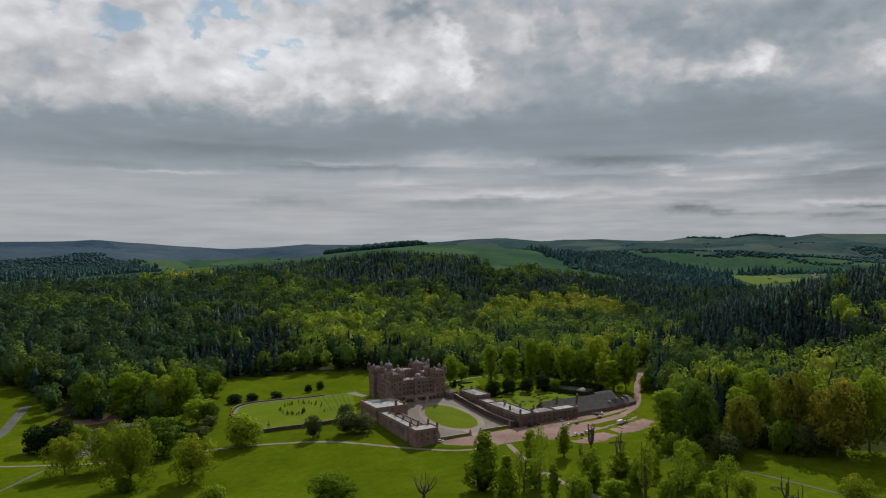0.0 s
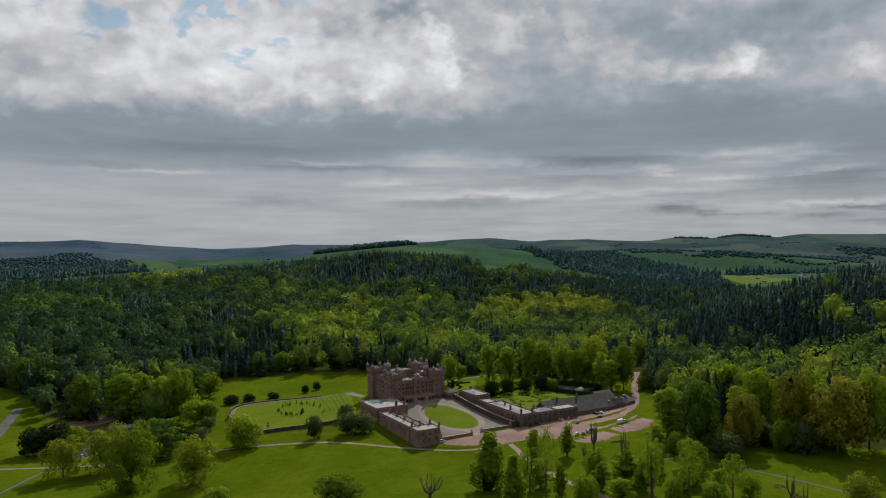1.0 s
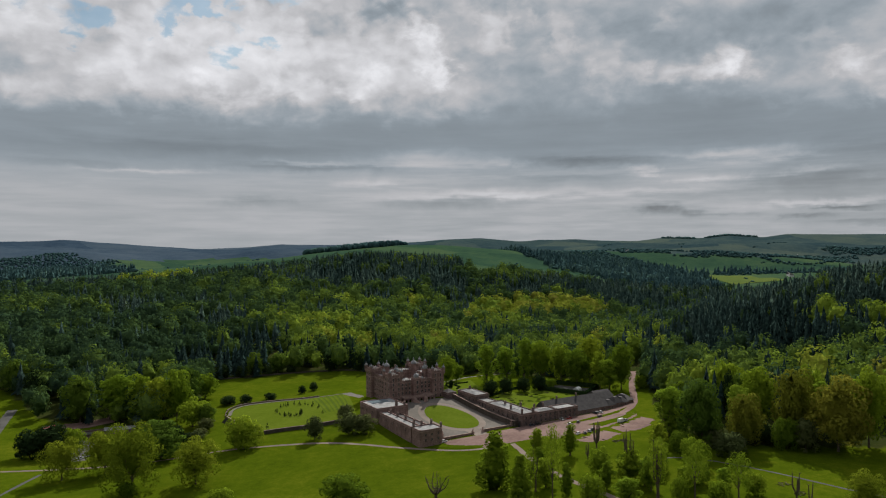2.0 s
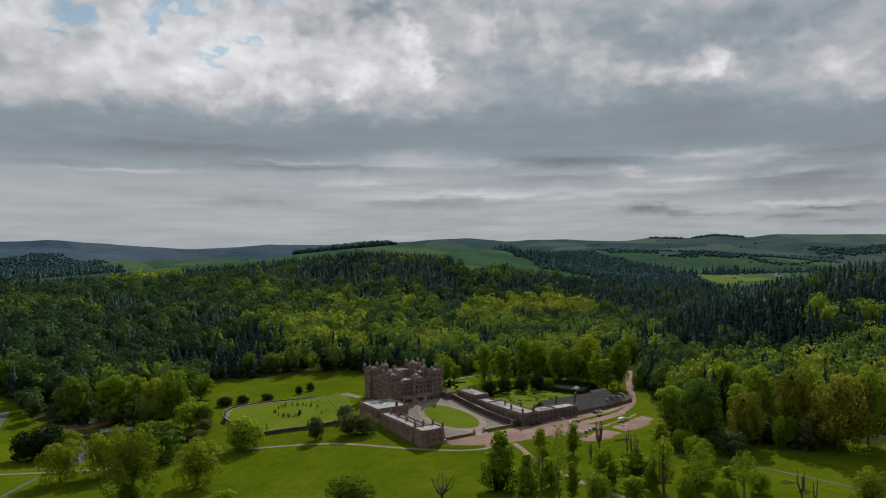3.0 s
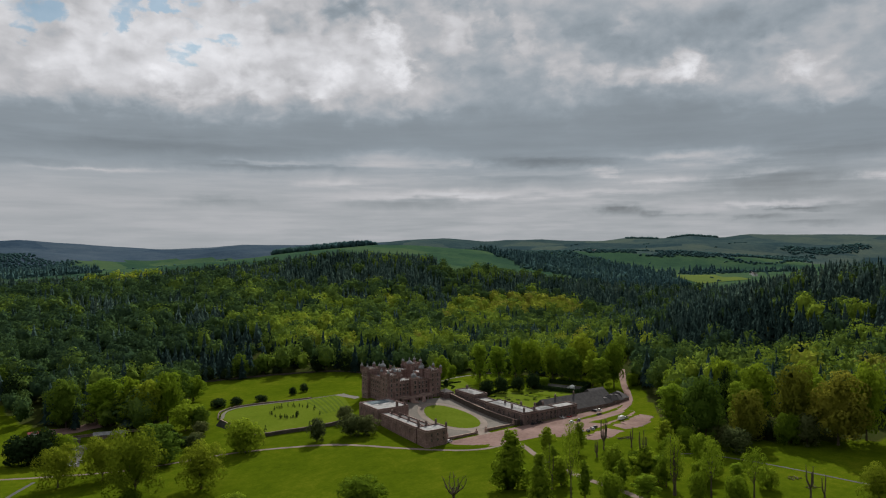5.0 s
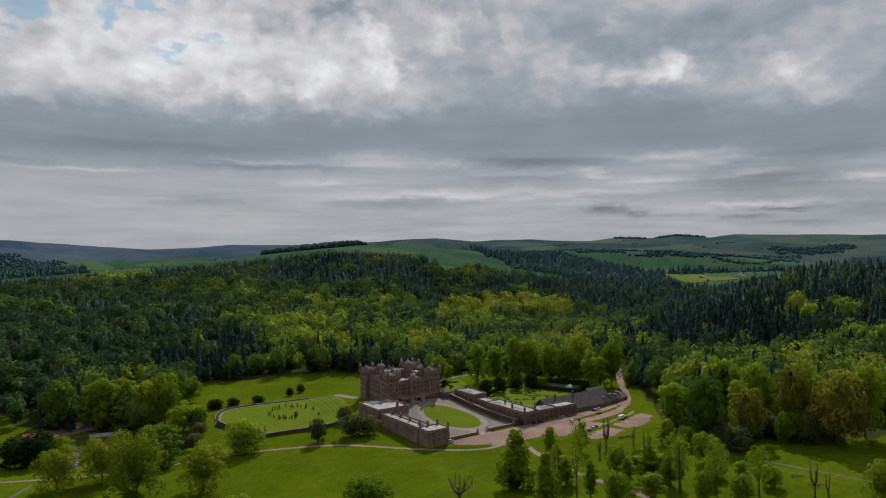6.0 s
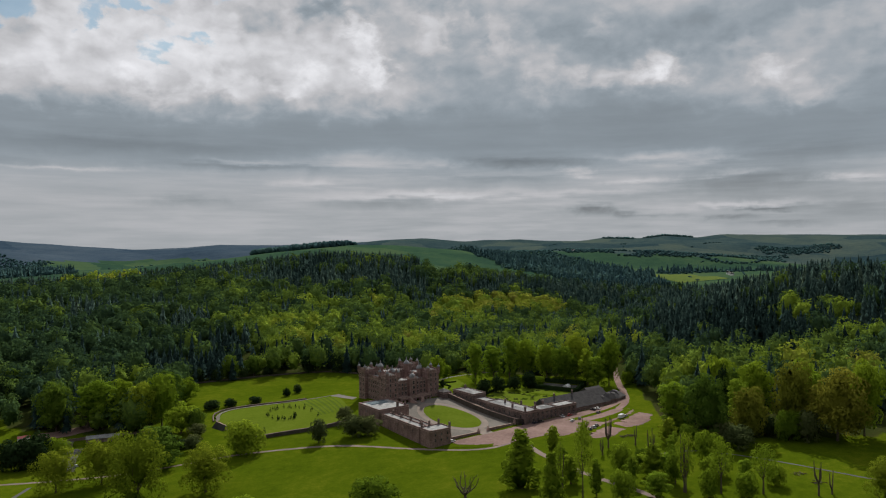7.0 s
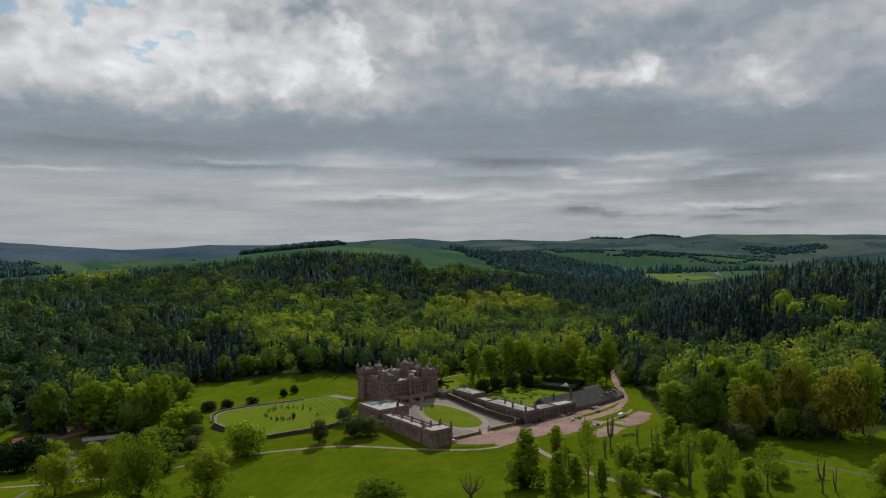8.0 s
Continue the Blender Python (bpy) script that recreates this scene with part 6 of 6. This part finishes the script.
# steep pitch and darkened slate put shade into the roof
part("roof", Shape().add([(-6.5, -8.3, -1.9), (0, -8.3, 5.65), (0, 8.3, 5.65), (-6.5, 8.3, -1.9), (-6.5, -8.3, -1.6), (0, -8.3, 5.95), (0, 8.3, 5.95), (-6.5, 8.3, -1.6)],
                         [(0, 3, 2, 1), (4, 5, 6, 7), (0, 1, 5, 4), (1, 2, 6, 5), (2, 3, 7, 6), (3, 0, 4, 7)]), SHADED_SLATE, garden_house, "slate lean-to roof darkened for shade")
part("coping", Shape().box(0.0, -8.3, -3, 0.8, 8.3, 6.0), DRESSED, garden_house, "pale stone wall head along the ridge")

# ---- east garden ----
tagged(sheet_between("east_lawn", [(46, -20), (58, -46), (62, -60)], [(84, 2), (96, -22), (112, -60)], LAWN, 0.09, 16, 16), "formal garden lawn behind the east wing", "lawn", kind="structure")
tagged(sheet_between("east_lawn", [(90, -2), (100, -20), (108, -40)], [(118, -4), (124, -20), (128, -42)], LAWN, 0.13, 16, 10), "bright mown lawn between hedges", "lawn", kind="structure")
tagged(sheet_between("parterre", [(40, 18), (44, 40), (60, 60)], [(72, 16), (78, 40), (90, 66)], LAWN, 0.10, 16, 12), "curved lawn of a parterre behind the castle", "lawn", kind="structure")
ribbon("road", [(24, 55), (45, 62), (60, 66), (82, 76), (101, 86), (134, 90), (160, 92)], 3.2, COURT, 0.10, "grey drive curving behind the castle", "drive")


def hedge(line, tall, thick, label="clipped dark hedge enclosing a garden", tough=HEDGE, seed=1):
    """A clipped hedge along a line: leaf clumps over a solid body."""
    rng = np.random.RandomState(seed)
    h_ = thing("hedge", 0, 0, 0, label, "hedge", "garden hedges")
    line = np.array(line, float)
    solid, quads, total = Shape(), [], 0
    for a, b in zip(line[:-1], line[1:]):
        run = np.hypot(*(b - a))
        d = (b - a) / run
        s = np.array((-d[1], d[0])) * thick / 2
        za, zb = ground(*a), ground(*b)
        solid.add([(*(a + s), za - 0.4), (*(a - s), za - 0.4), (*(b - s), zb - 0.4), (*(b + s), zb - 0.4),
                   (*(a + s), za + tall - 0.1), (*(a - s), za + tall - 0.1), (*(b - s), zb + tall - 0.1), (*(b + s), zb + tall - 0.1)],
                  [(0, 1, 5, 4), (1, 2, 6, 5), (2, 3, 7, 6), (3, 0, 4, 7), (4, 5, 6, 7)])
        n = int(run * (2 * tall + thick) * 4)
        u, k = rng.uniform(0, 1, n), rng.uniform(-1, 1, n)
        top = rng.random(n) < thick / (2 * tall + thick)
        off = np.where(top, k, np.sign(k))
        z = za + (zb - za) * u + np.where(top, tall, rng.uniform(0, tall, n))
        c = np.stack([a[0] + (b - a)[0] * u + s[0] * off, a[1] + (b - a)[1] * u + s[1] * off, z], 1)
        e, g = rng.normal(size=(n, 3)) * 0.2, rng.normal(size=(n, 3)) * 0.2
        quads.append(np.stack([c - e, c - g, c + e, c + g], 1).reshape(-1, 3))
        total += n
    part("body", solid, tough, h_)
    part("foliage", array_mesh("foliage", np.vstack(quads), np.arange(4 * total).reshape(-1, 4), tough), tough, h_)


hedge([(112, -2), (140, 10), (156, -24), (128, -40), (112, -2)], 3.2, 2.0)
hedge([(46, -16), (84, 4), (110, 12)], 1.6, 1.4, "low clipped hedge behind the east wing", seed=2)
hedge([(48, 22), (56, 30), (58, 42), (66, 50), (78, 52)], 1.0, 1.0, "low curved parterre hedge", seed=4)
hedge([(46, 30), (50, 42), (58, 54), (70, 60)], 1.0, 1.0, "low curved parterre hedge", seed=5)
tagged(sheet_between("pool_yard", [(118, 0), (138, 6)], [(128, -34), (150, -22)], ASPHALT, 0.1, 8, 8), "dark paved yard inside the hedge", "yard", kind="structure")

tent = thing("marquee", 134, -24, ground(134, -24), "small white canvas marquee inside the hedge", "tent", turn=25)
part("wall", Shape().box(-3.4, -2.2, 0, 3.4, 2.2, 2.2), WHITE, tent)
part("roof", Shape().gable(-3.4, -2.2, 3.4, 2.2, 2.2, 3.6, "x", 0.2), WHITE, tent, "white canvas roof")


def flower_bed(x, y, r, seed):
    rng = np.random.RandomState(seed)
    v, f, soft = leaf_cards(rng, [(0, 0, 0.1, r * 1.2, r * 0.9, 0.45)] + [(rng.uniform(-r, r) * 0.9, rng.uniform(-r, r) * 0.7, 0.2, r * 0.3, r * 0.3, 0.7) for _ in range(6)], 260, 0.26, 0.5)
    b_ = thing("shrub_bed", x, y, ground(x, y), "bed of low mixed green shrubs in the garden", "shrubs", "garden beds")
    part("shrubs", array_mesh("shrubs", v, f, BUSHLEAF if seed % 5 == 0 else DEEPLEAF if seed % 2 else OAKLEAF), PARKLEAF, b_)


for k, (x, y, r) in enumerate(((56, -30, 3.5), (66, -38, 3.0), (70, -22, 3.5), (78, -34, 2.5), (84, -12, 3.0), (62, -14, 2.5), (74, -6, 2.5), (94, -30, 3.0), (52, -12, 3.5), (90, -46, 3.5), (80, -52, 3.0),
                               (130, -50, 3.0), (140, -46, 2.6), (72, 32, 2.0), (66, 22, 2.0), (88, -16, 1.8), (89, -21, 1.6), (90, -26, 1.9), (88, -32, 1.7), (83, -37, 1.8), (97, -17, 1.6), (103, -16, 1.7), (109, -17, 1.5),
                               (60, -23, 1.6), (66, -27, 1.5), (54, -24, 1.7), (72, -31, 1.6), (64, -33, 1.5), (98, -36, 1.6), (104, -40, 1.7), (115, -20, 1.6), (118, -30, 1.7))):
    flower_bed(x, y, r, k + 20)

# ---- visitor buildings among the trees ----
lodge = thing("visitor_building", -190, 98, ground(-190, 98), "long low building with a pale sheet roof", "building", turn=-14)
part("wall", Shape().box(-10, -3.4, -1, 10, 3.4, 2.8), SANDSTONE_GREY, lodge)
part("roof", Shape().gable(-10, -3.4, 10, 3.4, 2.7, 4.3, "x", 0.4), LEAD, lodge, "pale ribbed sheet roof")
kiosk = thing("visitor_building", -213, 98, ground(-213, 98), "small flat-roofed grey building by the trees", "building", turn=-10)
part("wall", Shape().box(-4.5, -3, -1, 4.5, 3, 2.6), SANDSTONE_GREY, kiosk)
part("roof", Shape().box(-4.9, -3.4, 2.6, 4.9, 3.4, 2.85), ASPHALT, kiosk, "flat felt roof")
stall = thing("stall", -234, 127, ground(-234, 127), "white-walled stall under a red canopy", "stall")
part("wall", Shape().box(-3.5, -2, 0, 3.5, 2, 2.3), WHITE, stall)
part("canopy", Shape().gable(-3.5, -2, 3.5, 2, 2.3, 3.5, "x", 0.4), CAR_PAINTS[3], stall, "faded red canopy")
tagged(sheet_between("bare_ground", [(-226, 128), (-212, 122), (-190, 128)], [(-224, 140), (-208, 138), (-192, 144)], RED_GRAVEL, 0.10, 10, 5, 0.8), "bare brown ground under trees", "bare ground", kind="structure")
tagged(sheet_between("car_park", [(-226, 38), (-222, 60), (-216, 92)], [(-216, 36), (-212, 62), (-204, 88)], ASPHALT, 0.05, 12, 5, 0.4), "small grey car park among trees", "car park", kind="structure")
garden_wall("stone_wall", [(-226, 108), (-205, 110), (-176, 103), (-160, 92)], 1.6, 0.6, "low stone wall before the trees")


# ---- cars ----
def car(name, coat, label, long=4.3, wide=1.75, high=1.45, van=False):
    c = thing(name, 0, 0, 0, label, "van" if van else "car", "parked cars")
    l, w_, s = long / 2, wide / 2, Shape()
    if van:
        side = [(-l, 0.35), (-l, 1.9), (-l + 0.15, high), (l - 1.5, high), (l - 0.75, 1.25), (l, 1.0), (l, 0.35)]
        cab = [(l - 1.75, 1.3), (l - 1.62, high - 0.12), (l - 1.45, high - 0.12), (l - 0.8, 1.3)]
    else:
        side = [(-l, 0.3), (-l, 0.75), (-l + 0.1, 0.92), (l - 0.95, 0.92), (l - 0.1, 0.75), (l, 0.6), (l, 0.3)]
        cab = [(-l + 0.35, 0.9), (-l + 0.85, high), (l - 1.9, high), (l - 1.15, 0.9)]

    def extrude(profile, half, top_in):
        n = len(profile)
        zs = [p[1] for p in profile]
        zmin, zmax = min(zs), max(zs)
        pts = []
        for sgn in (-1, 1):
            for x, z in profile:
                k = (z - zmin) / (zmax - zmin)
                pts.append((x, sgn * (half - top_in * k), z))
        return pts, [tuple(range(n)), tuple(range(2 * n - 1, n - 1, -1))] + [((k + 1) % n, k, k + n, (k + 1) % n + n) for k in range(n)]
    s.add(*extrude(side, w_, 0.06))
    body = part("body", s, coat, c)
    glass = Shape().add(*extrude(cab, w_ - (0.0 if van else 0.08), 0.02 if van else 0.16))
    part("windows", glass, GLASS, body, "dark car windows")
    if not van:
        part("roof", Shape().box(-l + 0.9, -w_ + 0.26, high - 0.02, l - 1.95, w_ - 0.26, high + 0.04), coat, body)
    for x in (-l + 0.75, l - 0.8):
        for y in (-w_ + 0.1, w_ - 0.1):
            ring = Shape()
            pts, n = [], 12
            for yy in (y - 0.1, y + 0.1):
                pts += [(x + 0.32 * math.cos(2 * math.pi * k / n), yy, 0.32 + 0.32 * math.sin(2 * math.pi * k / n)) for k in range(n)]
            ring.add(pts, [tuple(range(n)), tuple(range(2 * n - 1, n - 1, -1))] + [((k + 1) % n, k, k + n, (k + 1) % n + n) for k in range(n)])
            part("wheel", ring, TYRE, c)
    for y in (-w_ + 0.3, w_ - 0.3):
        part("headlight", Shape().box(l - 0.06, y - 0.16, 0.62, l + 0.02, y + 0.16, 0.76), WHITE, body)
    return c


cars = [car("car", CAR_PAINTS[0], "parked white car on gravel"), car("car", CAR_PAINTS[1], "parked black car on gravel"), car("car", CAR_PAINTS[2], "parked silver car on gravel"),
        car("car", CAR_PAINTS[3], "parked red car on gravel"), car("car", CAR_PAINTS[4], "parked dark blue car on gravel"),
        car("van", CAR_PAINTS[0], "white panel van parked on the road", 5.9, 2.0, 2.5, True)]
for kind, x, y, turn in ((0, -28.5, -85, 10), (4, 36, -89.6, 2), (1, 41, -89.8, 0), (0, 61, -90, 80), (3, 67, -91, 15), (0, 57, -103, 20), (1, 64.5, -102.5, 35), (0, 45, -124, 30), (1, 49, -125.5, 60), (2, 54, -124, 70),
                         (1, 58.5, -122.5, 20), (1, 91, -90.5, 95), (0, 95.5, -90.5, 100), (1, 86.5, -99.5, 10), (5, 87, -119, 8), (2, 91.5, -118.5, 12), (0, -10.5, -198, 100), (0, -219, 42, 20), (2, -214, 45, 30), (0, -222, 58, 80)):
    copy_thing(cars[kind], pose(x, y, ground(x, y) + 0.07, 0, 0, turn))
for c in cars:
    for ob in [*c.children_recursive, c]:
        bpy.data.objects.remove(ob)

# ---- pollarded and dead trees ----
def pollard(x, y, tall, stubs, seed, label="bare pollarded tree with upright poles", name="pollard_tree"):
    rng = np.random.RandomState(seed)
    t = thing(name, x, y, ground(x, y), label, "tree", "pollarded trees")
    head = tall * rng.uniform(0.2, 0.36)
    part("trunk", Shape().limb((0, 0, -0.6), (0.2, 0, head * 0.6), 0.5, 0.4, 8).limb((0.2, 0, head * 0.58), (0, 0.1, head), 0.4, 0.42, 8), BARK, t)
    for k in range(stubs):
        a = 2 * math.pi * k / stubs + rng.uniform(-0.4, 0.4)
        r = rng.uniform(0.5, 1.9)
        knee = (r * math.cos(a), r * math.sin(a), head + r * rng.uniform(1.0, 2.2))
        tip = (knee[0] * 1.25 + rng.uniform(-0.5, 0.5), knee[1] * 1.25, tall * rng.uniform(0.7, 1.0))
        pole = Shape().limb((0, 0, head - 0.3), knee, 0.34, 0.3).limb(knee, tip, 0.3, 0.14)
        for j in range(6):
            u = rng.uniform(0.2, 1.0)
            p = [knee[i] + (tip[i] - knee[i]) * u for i in range(3)]
            pole.limb(p, (p[0] + rng.uniform(-1, 1), p[1] + rng.uniform(-1, 1), p[2] + rng.uniform(0.5, 1.4)), 0.07, 0.03, 4)
        part("pole", pole, BARK, t)


for x, y, tall, stubs, seed in ((12, -154, 21, 4, 1), (28, -158, 18, 9, 2), (42, -166, 12, 2, 3), (7, -204, 26, 7, 4), (-1, -228, 28, 5, 5), (39, -270, 17, 5, 6), (45, -273, 12, 2, 7), (-38, -186, 23, 2, 8)):
    pollard(x, y, tall, stubs, seed)
pollard(15, -165, 9, 3, 12, "dark ivy-covered stump of a tree", "tree_stump")


def dead_tree(x, y, tall, seed):
    rng = np.random.RandomState(seed)
    t = thing("dead_tree", x, y, ground(x, y), "bare dead tree with crooked limbs on grass", "tree")
    s = Shape().limb((0, 0, -0.6), (0.4, 0.2, tall * 0.3), 0.85, 0.65, 8)
    part("trunk", s, BARK, t)
    for k in range(8):
        a = 0.8 * k + rng.uniform(-0.3, 0.3)
        p, r, limb = Vector((0.4, 0.2, tall * rng.uniform(0.2, 0.3))), 0.5, Shape()
        d = Vector((math.cos(a) * 0.8, math.sin(a) * 0.8, 0.6))
        for j in range(4):
            q = p + d * tall * 0.2
            limb.limb(p, q, r, r * 0.65)
            if j > 0:
                for _ in range(3):
                    limb.limb(p, p + Vector((rng.uniform(-1, 1), rng.uniform(-1, 1), rng.uniform(0.2, 1.0))) * tall * rng.uniform(0.08, 0.16), r * 0.5, 0.05, 5)
            p, r = q, r * 0.65
            d = Vector((d.x + rng.uniform(-0.5, 0.5), d.y + rng.uniform(-0.5, 0.5), d.z + rng.uniform(-0.1, 0.5))).normalized()
        part("limb", limb, BARK, t)


dead_tree(-82, -166, 14, 4)
ribbon("path", [(30, -182), (47, -188), (57, -194), (63, -204), (69, -221), (74, -246), (77, -275), (88, -310)], 1.5, ASPHALT, 0.06, "grey path winding through rough grass", "path")


def log_pile(x, y, seed):
    rng = np.random.RandomState(seed)
    t = thing("brushwood_pile", x, y, ground(x, y), "brown heap of cut branches on grass", "brushwood")
    for k in range(16):
        a = rng.uniform(0, math.pi)
        c = Vector((rng.uniform(-2.5, 2.5), rng.uniform(-1.5, 1.5), rng.uniform(0.1, 0.7)))
        d = Vector((math.cos(a), math.sin(a), rng.uniform(-0.1, 0.1))) * rng.uniform(1, 2.4)
        part("branch", Shape().limb(c - d, c + d, 0.13, 0.06, 5), BARK, t)


for k, (x, y) in enumerate(((55, -262), (60, -250), (52, -150), (56, -152))):
    log_pile(x, y, k)


# ---- far cottages ----
def cottage(x, y, turn, long=12.0):
    c = thing("cottage", x, y, ground(x, y), "white cottage with a slate roof among far fields", "house", "far cottages", turn=turn)
    wall = part("wall", Shape().box(-long / 2, -3.5, -2, long / 2, 3.5, 5.0), WHITE, c)
    for k in range(3):
        part("window", Shape().box(-long / 3 + long / 3 * k - 0.6, -3.58, 1.2, -long / 3 + long / 3 * k + 0.6, -3.45, 2.8), GLASS, wall)
    roof = part("roof", Shape().gable(-long / 2, -3.5, long / 2, 3.5, 5.0, 8.6, "x"), SLATE, c)
    part("chimney", Shape().box(long / 2 - 1.2, -0.5, 7, long / 2 - 0.2, 0.5, 10), WHITE, roof)


for x, y, turn, long in ((1640, 752, 40, 14), (1662, 772, 20, 12), (1622, 738, 60, 12), (1690, 790, 30, 16), (1600, 720, 10, 12), (1763, 1499, 25, 20), (1738, 1485, 40, 12), (2380, 1190, 30, 18)):
    cottage(x, y, turn, long)
